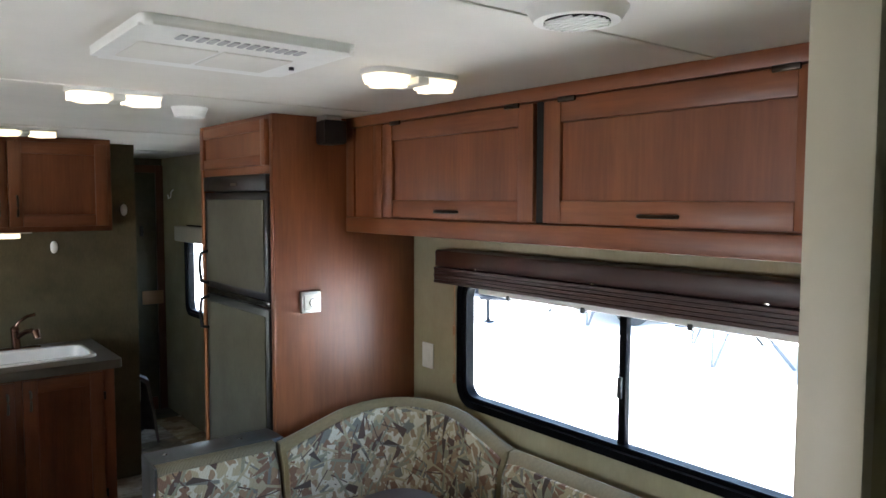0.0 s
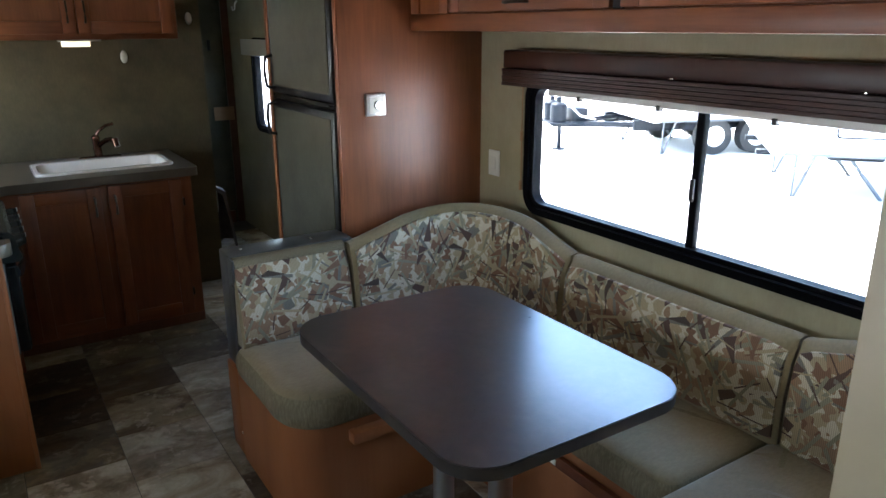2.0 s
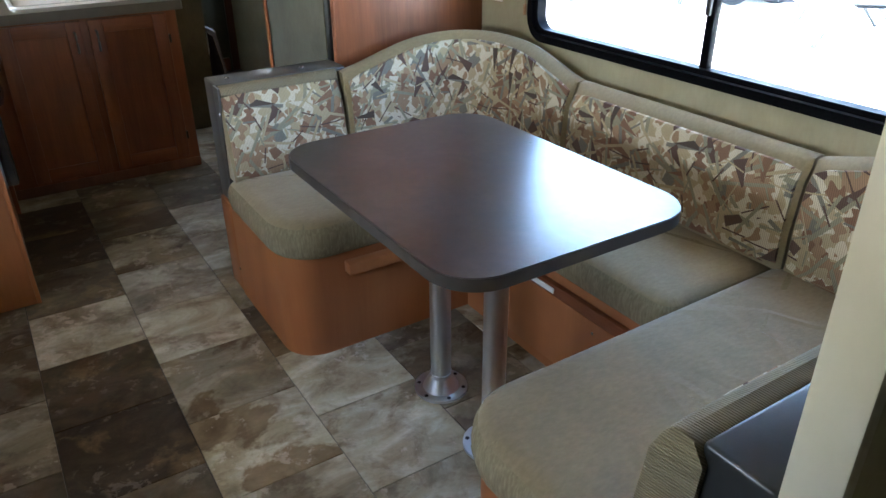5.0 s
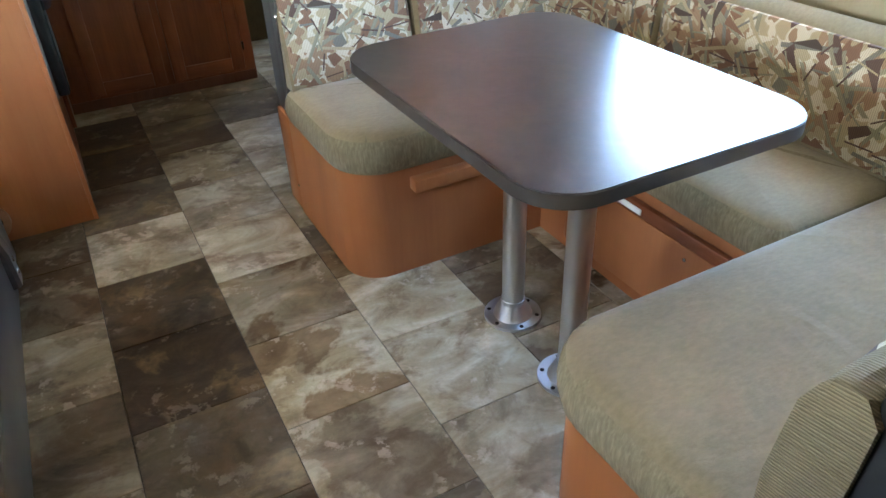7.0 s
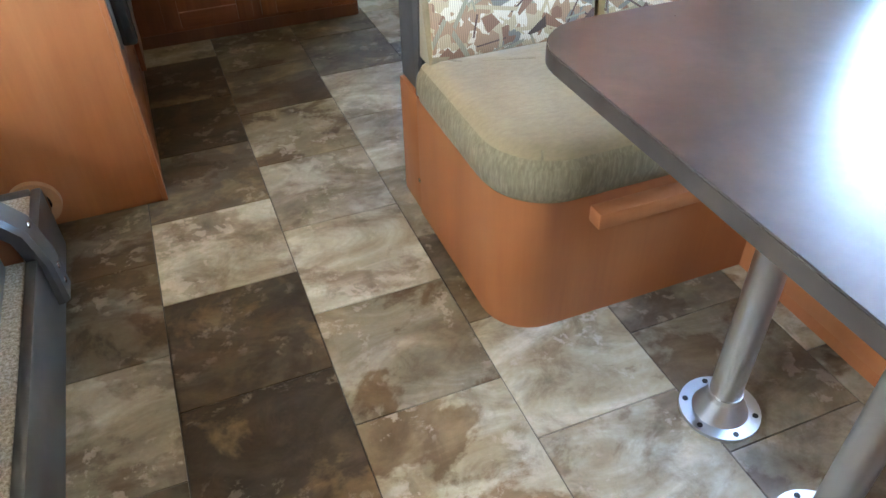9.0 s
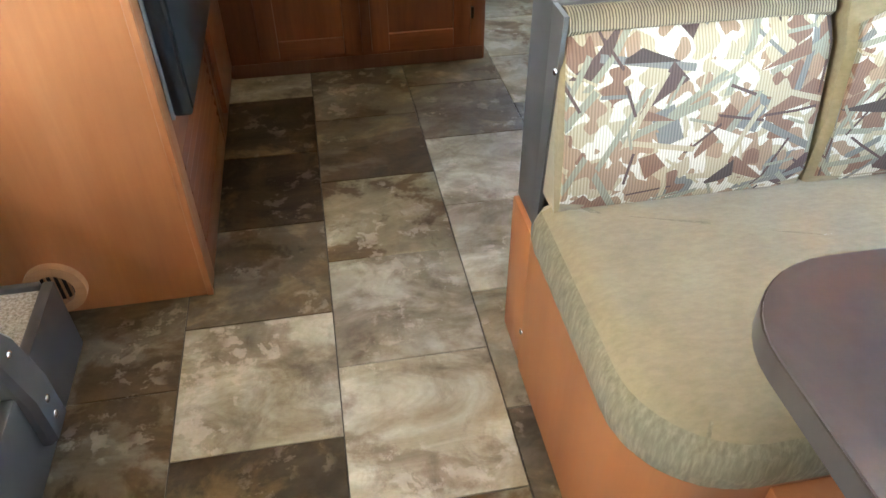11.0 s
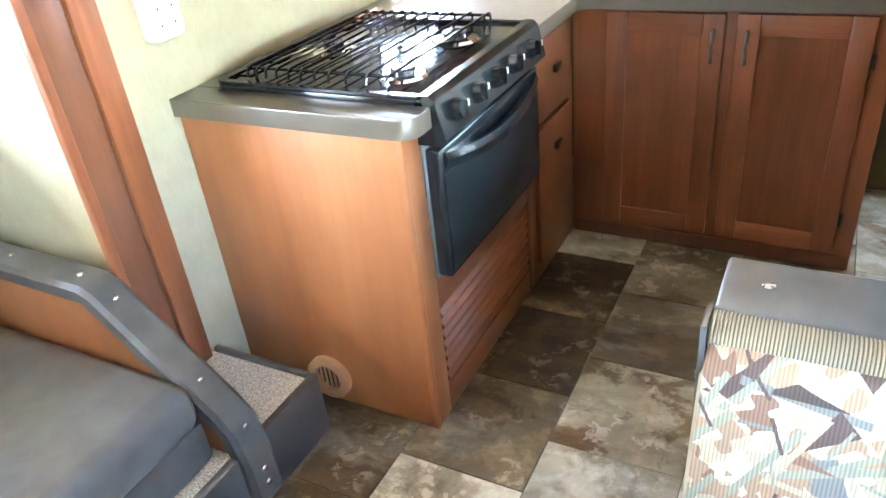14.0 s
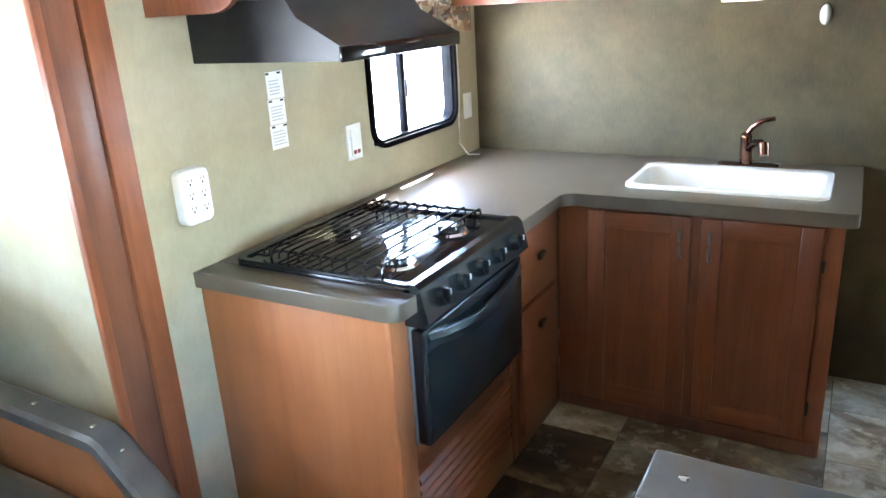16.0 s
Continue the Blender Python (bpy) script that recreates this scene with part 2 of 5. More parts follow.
def print_fabric(name, across):
    """Darts, strokes, bars and leaves in rust, olive, grey and tan on cream; across is the horizontal axis of the cloth."""
    m = material(name, 0.85)
    tc = node(m, "TexCoord")
    sep, com = node(m, "SeparateXYZ"), node(m, "CombineXYZ")
    link(m, tc.outputs["Object"], sep.inputs[0])
    add = node(m, "Math", operation="SUBTRACT")
    link(m, sep.outputs[0], add.inputs[0])
    link(m, sep.outputs[1], add.inputs[1])
    link(m, {"x": sep.outputs[0], "y": sep.outputs[1], "d": add.outputs[0]}[across], com.inputs[0])
    link(m, sep.outputs[2], com.inputs[1])

    def calc(op, a, b=0.0):
        n = node(m, "Math", operation=op)
        for slot, value in ((0, a), (1, b)):
            if isinstance(value, (int, float)):
                n.inputs[slot].default_value = value
            else:
                link(m, value, n.inputs[slot])
        return n.outputs[0]

    def shapes(kind, scale, where, a, b, keep):
        """Scattered shapes, each turned its own way: a mask, and a random number for each."""
        mp = node(m, "Mapping")
        mp.inputs["Location"].default_value = (where, where * 0.73, 0)
        link(m, com.outputs[0], mp.inputs["Vector"])
        v = node(m, "TexVoronoi", voronoi_dimensions="2D", Scale=scale, Randomness=0.9)
        link(m, mp.outputs[0], v.inputs["Vector"])
        off, turn, xy, rnd = node(m, "VectorMath", operation="SUBTRACT"), node(m, "VectorRotate", rotation_type="Z_AXIS"), node(m, "SeparateXYZ"), node(m, "SeparateColor")
        link(m, mp.outputs[0], off.inputs[0])
        link(m, v.outputs["Position"], off.inputs[1])
        link(m, v.outputs["Color"], rnd.inputs[0])
        link(m, off.outputs[0], turn.inputs["Vector"])
        link(m, calc("MULTIPLY", rnd.outputs[0], 6.28), turn.inputs["Angle"])
        link(m, turn.outputs[0], xy.inputs[0])
        x, y = xy.outputs[0], calc("ABSOLUTE", xy.outputs[1])
        if kind == "dart":
            inside = calc("MULTIPLY", calc("LESS_THAN", calc("ADD", y, calc("MULTIPLY", x, b / (2 * a))), b / 2), calc("GREATER_THAN", x, -a))
        elif kind == "bar":
            inside = calc("MULTIPLY", calc("LESS_THAN", y, b), calc("LESS_THAN", calc("ABSOLUTE", x), a))
        else:
            wave = calc("MULTIPLY", calc("SINE", calc("MULTIPLY", x, 190.0)), b * 0.4)
            inside = calc("LESS_THAN", calc("ADD", calc("ADD", y, wave), calc("MULTIPLY", calc("ABSOLUTE", x), b / a)), b)
        return calc("MULTIPLY", inside, calc("LESS_THAN", rnd.outputs[1], keep)), rnd.outputs[2]

    cream, sand, tan, rust = (0.60, 0.515, 0.365), (0.42, 0.325, 0.185), (0.32, 0.195, 0.105), (0.22, 0.115, 0.062)
    maroon, grey, olive, black = (0.105, 0.058, 0.04), (0.19, 0.168, 0.13), (0.27, 0.245, 0.155), (0.075, 0.047, 0.032)
    patch = noisy(m, com.outputs[0], 20, 1, 0.4, 0.6)
    c = ramp(m, patch, [(0, sand), (0.43, cream), (0.58, tan)], True)
    for kind, scale, where, a, b, keep, tones in (
        ("bar", 11, 0.7, 0.03, 0.02, 0.5, (grey, olive)),
        ("leaf", 10, 6.1, 0.06, 0.026, 0.5, (sand, tan)),
        ("leaf", 14, 1.9, 0.048, 0.02, 0.55, (rust, tan)),
        ("leaf", 17, 4.3, 0.036, 0.016, 0.45, (tan, sand)),
        ("dart", 8.5, 2.6, 0.058, 0.02, 0.75, (maroon, rust)),
        ("bar", 15, 3.3, 0.03, 0.003, 0.15, (black, grey)),
        ("bar", 8.5, 5.2, 0.085, 0.006, 0.85, (olive, grey)),
        ("bar", 7, 14.6, 0.1, 0.005, 0.7, (olive, olive)),
        ("dart", 10, 7.4, 0.045, 0.02, 0.5, (cream, maroon)),
        ("bar", 12, 17.3, 0.05, 0.0022, 0.6, (sand, maroon)),
        ("bar", 9.5, 8.8, 0.07, 0.0045, 0.75, (olive, sand)),
        ("dart", 11, 9.9, 0.045, 0.014, 0.35, (black, rust)),
        ("bar", 16, 11.9, 0.026, 0.0025, 0.45, (maroon, olive)),
    ):
        mask, pick = shapes(kind, scale, where, a, b, keep)
        c = mixed(m, mask, c, ramp(m, pick, [(0, tones[0]), (0.5, tones[1])], True))
    lines = node(m, "TexWave", wave_type="BANDS", bands_direction="X", Scale=62.0, Distortion=0.3)
    link(m, com.outputs[0], lines.inputs["Vector"])
    c = mixed(m, 0.45, c, ramp(m, lines.outputs["Fac"], [(0.2, (0.38, 0.36, 0.34)), (0.65, (1, 1, 1))]), "MULTIPLY")
    base(m, c)
    bump(m, lines.outputs["Fac"], 0.25, 0.001)
    return m


PRINT_X, PRINT_Y, PRINT_D = [print_fabric("angular_print_" + a, a) for a in "xyd"]

# slate-look floor tiles: tone in the object's colour (red: light to dark, green: grey to brown)
TILE = material("slate_vinyl_tile", 0.34)
info = node(TILE, "ObjectInfo")
tone = node(TILE, "SeparateColor")
link(TILE, info.outputs["Color"], tone.inputs[0])
tv = coords(TILE, (1, 1, 1), shift=11.0)
cloud_1 = noisy(TILE, coords(TILE, (0.8, 1.5, 1), (0, 0, 25), 11.0), 4.4, 8, 0.62, 0.9)
cloud_2 = noisy(TILE, tv, 9, 9, 0.68, 0.5)
fine_t = noisy(TILE, tv, 70, 5, 0.65)
chip_zone = noisy(TILE, tv, 6.5, 2, 0.5)
chip = noisy(TILE, tv, 19, 9, 0.66, 0.25)
torn = noisy(TILE, coords(TILE, (1, 1.25, 1), (0, 0, 35), 17.0), 3.4, 11, 0.6, 0.35)
pale = ramp(TILE, cloud_1, [(0.32, (0.30, 0.225, 0.13)), (0.46, (0.42, 0.355, 0.22)), (0.56, (0.52, 0.47, 0.34)), (0.68, (0.68, 0.63, 0.49))])
brown = ramp(TILE, cloud_1, [(0.32, (0.105, 0.062, 0.025)), (0.5, (0.195, 0.124, 0.054)), (0.7, (0.32, 0.228, 0.115))])
umber = ramp(TILE, cloud_1, [(0.32, (0.014, 0.008, 0.004)), (0.5, (0.032, 0.019, 0.010)), (0.7, (0.075, 0.048, 0.026))])
light_mix = mixed(TILE, ramp(TILE, torn, [(0.43, (0, 0, 0)), (0.475, (1, 1, 1))]), brown, pale)
dark_mix = mixed(TILE, ramp(TILE, torn, [(0.53, (0, 0, 0)), (0.60, (0.6, 0.6, 0.6))]), umber, brown)
grey_mix = ramp(TILE, cloud_1, [(0.32, (0.155, 0.13, 0.088)), (0.5, (0.33, 0.305, 0.245)), (0.68, (0.55, 0.52, 0.44))])
c1 = mixed(TILE, tone.outputs[0], light_mix, dark_mix)
c1 = mixed(TILE, tone.outputs[1], c1, grey_mix)
c1 = mixed(TILE, ramp(TILE, cloud_2, [(0.5, (0, 0, 0)), (0.66, (0.55, 0.55, 0.55))]), c1, (0.10, 0.062, 0.03))
chips = node(TILE, "Math", operation="MULTIPLY")
link(TILE, ramp(TILE, chip, [(0.545, (0, 0, 0)), (0.59, (0.5, 0.5, 0.5))]), chips.inputs[0])
link(TILE, ramp(TILE, chip_zone, [(0.48, (0, 0, 0)), (0.58, (1, 1, 1))]), chips.inputs[1])
fewer, kept = node(TILE, "MapRange"), node(TILE, "Math", operation="MULTIPLY")
fewer.inputs["To Min"].default_value, fewer.inputs["To Max"].default_value = 1.0, 0.3
link(TILE, tone.outputs[0], fewer.inputs["Value"])
link(TILE, chips.outputs[0], kept.inputs[0])
link(TILE, fewer.outputs[0], kept.inputs[1])
c1 = mixed(TILE, kept.outputs[0], c1, (0.62, 0.53, 0.44))
c1 = mixed(TILE, 0.2, c1, ramp(TILE, fine_t, [(0.3, (0.25, 0.22, 0.17)), (0.7, (1, 1, 1))]), "MULTIPLY")
base(TILE, c1)
rough_from(TILE, cloud_2, 0.3, 0.46)
shader(TILE).inputs["Specular IOR Level"].default_value = 0.22
bump(TILE, cloud_2, 0.5, 0.003)
GROUT = material("tile_joint", 0.7, color=(0.035, 0.028, 0.02))
CARPET = material("speckled_carpet", 0.95)
cp = noisy(CARPET, coords(CARPET), 160, 3, 0.7)
base(CARPET, ramp(CARPET, cp, [(0.32, (0.22, 0.18, 0.13)), (0.5, (0.42, 0.37, 0.29)), (0.68, (0.62, 0.57, 0.47))]))
bump(CARPET, cp, 0.8, 0.006)
BEDDING = material("mauve_bedspread", 0.9)
base(BEDDING, ramp(BEDDING, noisy(BEDDING, coords(BEDDING), 20, 4), [(0.3, (0.10, 0.085, 0.09)), (0.7, (0.17, 0.145, 0.15))]))

# outdoors
YARD = material("pale_gravel_yard", 0.9)
base(YARD, mixed(YARD, 0.5, ramp(YARD, noisy(YARD, coords(YARD), 0.6, 6), [(0.3, (0.6, 0.59, 0.56)), (0.7, (0.7, 0.69, 0.66))]), ramp(YARD, noisy(YARD, coords(YARD), 40, 4), [(0.3, (0.45, 0.44, 0.41)), (0.7, (0.66, 0.65, 0.62))])))
SHELL = material("white_trailer_skin", 0.4)
base(SHELL, ramp(SHELL, noisy(SHELL, coords(SHELL), 2, 4), [(0.3, (0.72, 0.72, 0.71)), (0.7, (0.8, 0.8, 0.79))]))
CHASSIS = material("black_chassis", 0.5, color=(0.011, 0.013, 0.017))
shader(CHASSIS).inputs["Specular IOR Level"].default_value = 0.1
SHELL_LINE = material("grey_trailer_moulding", 0.5, color=(0.085, 0.092, 0.102))
# ---- building helpers ----
PLACE = {}


def thing(name, label, category, at=(0, 0, 0), group="", kind=""):
    ob = new(name)
    ob.location, ob.empty_display_size = at, 0.05
    PLACE[ob.name] = Vector(at)
    return tagged(ob, label, category, group, kind)


def part(name, bm, mat, parent=None, label="", tint=None):
    """Links a bmesh, made in world coordinates, as one mesh object under a thing or a part."""
    off = PLACE[parent.name] if parent else Vector((0, 0, 0))
    bmesh.ops.translate(bm, verts=bm.verts, vec=-off)
    for e in bm.edges:
        e.smooth = len(e.link_faces) == 2 and e.calc_face_angle(0) < 0.6
    for f in bm.faces:
        f.smooth = True
    me = bpy.data.meshes.new(name)
    bm.to_mesh(me)
    bm.free()
    me.materials.append(mat)
    ob = new(name, me)
    ob.parent = parent
    PLACE[ob.name] = off
    return tagged(ob, label) if label else ob


def fix(name, bm, mat, label, category, kind="structure"):
    """A top-level piece of the setting."""
    return tagged(part(name, bm, mat), label, category, "", kind)


def box(bm, lo, hi, bev=0.0, seg=2):
    lo, hi = Vector(lo), Vector(hi)
    made = bmesh.ops.create_cube(bm, size=1.0, matrix=Matrix.Translation((lo + hi) / 2) @ Matrix.Diagonal((*(hi - lo), 1)))
    if bev:
        edges = list({e for v in made["verts"] for e in v.link_edges})
        bmesh.ops.bevel(bm, geom=edges, offset=bev, segments=seg, profile=0.5, affect="EDGES")
    return bm


def boxed(lo, hi, bev=0.0, seg=2):
    return box(bmesh.new(), lo, hi, bev, seg)


def rounded(x0, y0, x1, y1, radii, n=6):
    """A rectangle's outline with the corner radii at (x0,y0) (x1,y0) (x1,y1) (x0,y1)."""
    out = []
    for (cx, cy, sx, sy, a), r in zip(((x0, y0, 1, 1, 180), (x1, y0, -1, 1, 270), (x1, y1, -1, -1, 0), (x0, y1, 1, -1, 90)), radii):
        if r <= 0:
            out.append((cx, cy))
            continue
        for i in range(n + 1):
            ang = radians(a + 90 * i / n)
            out.append((cx + sx * r + r * math.cos(ang), cy + sy * r + r * math.sin(ang)))
    return out


def prism(bm, outline, a, b, axis="z", top=0.0, bottom=0.0, seg=3):
    """An outline drawn out from a to b along an axis, with its end edges rounded."""
    put = {"z": lambda u, v, w: (u, v, w), "x": lambda u, v, w: (w, u, v), "y": lambda u, v, w: (v, w, u)}[axis]
    low = [bm.verts.new(put(u, v, a)) for u, v in outline]
    high = [bm.verts.new(put(u, v, b)) for u, v in outline]
    n = len(outline)
    f0, f1 = bm.faces.new(low[::-1]), bm.faces.new(high)
    for i in range(n):
        bm.faces.new((low[i], low[(i + 1) % n], high[(i + 1) % n], high[i]))
    for face, size in ((f1, top), (f0, bottom)):
        if size:
            bmesh.ops.bevel(bm, geom=list(face.edges), offset=size, segments=seg, profile=0.5, affect="EDGES")
    return bm


def cyl(bm, p0, p1, r0, r1=None, seg=20):
    p0, p1 = Vector(p0), Vector(p1)
    way = p1 - p0
    turn = way.to_track_quat("Z", "Y").to_matrix().to_4x4()
    bmesh.ops.create_cone(bm, cap_ends=True, segments=seg, radius1=r0, radius2=r0 if r1 is None else r1, depth=way.length, matrix=Matrix.Translation((p0 + p1) / 2) @ turn)
    return bm


def ball(bm, c, r, squash=(1, 1, 1), seg=14):
    bmesh.ops.create_uvsphere(bm, u_segments=seg, v_segments=seg // 2 + 2, radius=r, matrix=Matrix.Translation(c) @ Matrix.Diagonal((*squash, 1)))
    return bm


def tube(bm, points, r, seg=8, closed=False):
    """A round bar along a line of points."""
    pts = [Vector(p) for p in points]
    rings, count = [], len(pts)
    for i, p in enumerate(pts):
        before, after = (pts[i - 1], pts[(i + 1) % count]) if closed else (pts[max(i - 1, 0)], pts[min(i + 1, count - 1)])
        m = (after - before).to_track_quat("Z", "Y").to_matrix()
        rings.append([bm.verts.new(p + m @ Vector((r * math.cos(2 * math.pi * k / seg), r * math.sin(2 * math.pi * k / seg), 0))) for k in range(seg)])
    for i in range(count if closed else count - 1):
        a, b = rings[i], rings[(i + 1) % count]
        for k in range(seg):
            bm.faces.new((a[k], a[(k + 1) % seg], b[(k + 1) % seg], b[k]))
    if not closed:
        bm.faces.new(rings[0][::-1])
        bm.faces.new(rings[-1])
    return bm


def ring(bm, outer, inner, a, b, axis):
    """A frame between two outlines of equal count, from a to b along an axis."""
    put = {"z": lambda u, v, w: (u, v, w), "x": lambda u, v, w: (w, u, v), "y": lambda u, v, w: (v, w, u)}[axis]
    rows = [[bm.verts.new(put(u, v, w)) for u, v in line] for line, w in ((outer, a), (outer, b), (inner, b), (inner, a))]
    n = len(outer)
    for j in range(4):
        p, q = rows[j], rows[(j + 1) % 4]
        for i in range(n):
            bm.faces.new((p[i], p[(i + 1) % n], q[(i + 1) % n], q[i]))
    bmesh.ops.recalc_face_normals(bm, faces=bm.faces)
    return bm


def wall(axis, a, b, u0, u1, z0, z1, holes=()):
    """A wall from a to b along its normal axis, with openings (u0, u1, z0, z1) through it."""
    bm = bmesh.new()
    put = (lambda w, u, z: (w, u, z)) if axis == "x" else (lambda w, u, z: (u, w, z))
    us = sorted({u0, u1, *(h[0] for h in holes), *(h[1] for h in holes)})
    zs = sorted({z0, z1, *(h[2] for h in holes), *(h[3] for h in holes)})
    solid = {(i, j) for i in range(len(us) - 1) for j in range(len(zs) - 1) if not any(h[0] <= us[i] < h[1] and h[2] <= zs[j] < h[3] for h in holes)}

    def quad(*c):
        bm.faces.new([bm.verts.new(put(*p)) for p in c])

    for i, j in solid:
        p, q, r, s = us[i], us[i + 1], zs[j], zs[j + 1]
        quad((a, p, r), (a, p, s), (a, q, s), (a, q, r))
        quad((b, p, r), (b, q, r), (b, q, s), (b, p, s))
        for di, dj, c in ((-1, 0, ((p, r), (p, s))), (1, 0, ((q, r), (q, s))), (0, -1, ((p, r), (q, r))), (0, 1, ((p, s), (q, s)))):
            if (i + di, j + dj) not in solid:
                (m, n), (o, k) = c
                quad((a, m, n), (b, m, n), (b, o, k), (a, o, k))
    bmesh.ops.remove_doubles(bm, verts=bm.verts, dist=0.0005)
    bmesh.ops.recalc_face_normals(bm, faces=bm.faces)
    return bm


def screw(parent, at, normal=(0, 0, 1), r=0.009):
    n = Vector(normal)
    part("screw", ball(bmesh.new(), Vector(at), r, [1 - 0.55 * abs(v) for v in n], 10), CHROME, parent, "shiny screw head")


# ---- setting ----
LEFT, RIGHT, TOP = -0.49, 1.92, 1.985
FRONT, REAR = 6.75, -1.6
BACK = 5.10          # partition behind the sink
WIN = (1.20, 2.775, 0.875, 1.36)
BEDWIN = (5.15, 5.93, 0.84, 1.46)
KITWIN = (4.255, 4.875, 1.03, 1.46)
SLIDE = (0.95, 3.10)

fix("wall_right", wall("x", RIGHT, RIGHT + 0.05, REAR, FRONT, 0, TOP, [WIN, BEDWIN]), PAPER_LIGHT, "beige mottled wallpaper outer wall with two windows", "wall")
fix("wall_left", wall("x", LEFT - 0.05, LEFT, REAR, FRONT, 0, TOP, [KITWIN, (SLIDE[0], SLIDE[1], 0.0, 1.82)]), PAPER_LIGHT, "beige mottled wallpaper wall behind the cooker", "wall")
# rear wall is never in view; dark paper keeps bounce off the bunk partition
fix("wall_rear", wall("y", REAR - 0.05, REAR, LEFT - 0.05, RIGHT + 0.05, 0, TOP), PAPER_DARK, "unseen end wall, papered dark olive to cut bounced light", "wall")
fix("wall_front", wall("y", FRONT, FRONT + 0.05, LEFT - 0.05, RIGHT + 0.05, 0, TOP), PAPER_LIGHT, "beige wallpaper bedroom end wall", "wall")
fix("wall_kitchen", wall("y", BACK, BACK + 0.04, LEFT, 1.335, 0, TOP), PAPER_DARK, "dark olive wallpaper partition behind the sink", "wall")
fix("wall_bunk", wall("y", 0.885, 0.925, 0.822, RIGHT, 0, TOP), PAPER_LIGHT, "wallpapered partition between bunk and dinette", "wall")
fix("trim_bunk", boxed((0.797, 0.872, 0.0), (0.822, 0.937, TOP), 0.006), CREAM, "cream end cap of the partition", "trim")
fix("ceiling", boxed((LEFT - 0.05, REAR - 0.05, TOP), (RIGHT + 0.05, FRONT + 0.05, TOP + 0.04)), CEILING, "cream panelled caravan ceiling", "ceiling")
for y in (0.18, 1.52, 2.86, 4.2, 5.54):
    fix("ceiling_batten", boxed((LEFT, y - 0.012, TOP - 0.004), (RIGHT, y + 0.012, TOP - 0.0005), 0.001), CEILING, "flat cream batten over a ceiling joint", "trim")

# slide-out room beside the sofa
fix("wall_slide_end", wall("y", SLIDE[1], SLIDE[1] + 0.04, -1.20, LEFT - 0.05, 0.15, 1.86), PAPER_LIGHT, "beige wallpaper end wall of the slide-out", "wall")
fix("wall_slide_near", wall("y", SLIDE[0] - 0.04, SLIDE[0], -1.20, LEFT - 0.05, 0.15, 1.86), PAPER_LIGHT, "beige wallpaper end wall of the slide-out", "wall")
fix("wall_slide_outer", wall("x", -1.25, -1.20, SLIDE[0] - 0.04, SLIDE[1] + 0.04, 0.15, 1.86, [(1.35, 2.65, 1.02, 1.32)]), PAPER_LIGHT, "beige wallpaper outer wall of the slide-out", "wall")
fix("ceiling_slide", boxed((-1.25, SLIDE[0] - 0.04, 1.82), (LEFT - 0.05, SLIDE[1] + 0.04, 1.86)), CEILING, "cream ceiling of the slide-out", "ceiling")
fix("floor_slide", boxed((-1.25, SLIDE[0] - 0.04, 0.02), (-0.169, 3.254, 0.182), 0.006), CARPET, "speckled beige carpet on the raised slide-out floor", "floor")
fix("trim_slide_step", boxed((-0.168, SLIDE[0] - 0.04, 0.0), (-0.143, 3.27, 0.19), 0.006), VINYL, "dark grey vinyl riser of the slide-out floor", "trim")
fix("trim_slide_back", boxed((-0.485, 3.255, 0.0), (-0.169, 3.27, 0.192), 0.004), VINYL, "dark grey vinyl edge strip of the carpet", "trim")
for y0, y1, mat, deep in ((3.055, 3.082, WOOD_Z, 0.022), (3.082, 3.165, TRIM_WOOD, 0.014), (3.165, 3.235, WOOD_Z, 0.024)):
    fix("trim_slide_jamb", boxed((LEFT, y0, 0.184), (LEFT + deep, y1 - 0.001, TOP - 0.001), 0.005), mat, "cherry-stained jamb of the slide-out opening", "trim")
fix("trim_slide_head", boxed((LEFT, SLIDE[0] - 0.06, 1.80), (LEFT + 0.02, 3.054, 1.88), 0.005), WOOD_Y, "cherry-stained head of the slide-out opening", "trim")

# outdoors
fix("ground", boxed((-400, -400, -0.85), (400, 400, -0.75)), YARD, "pale sunlit gravel yard", "ground")

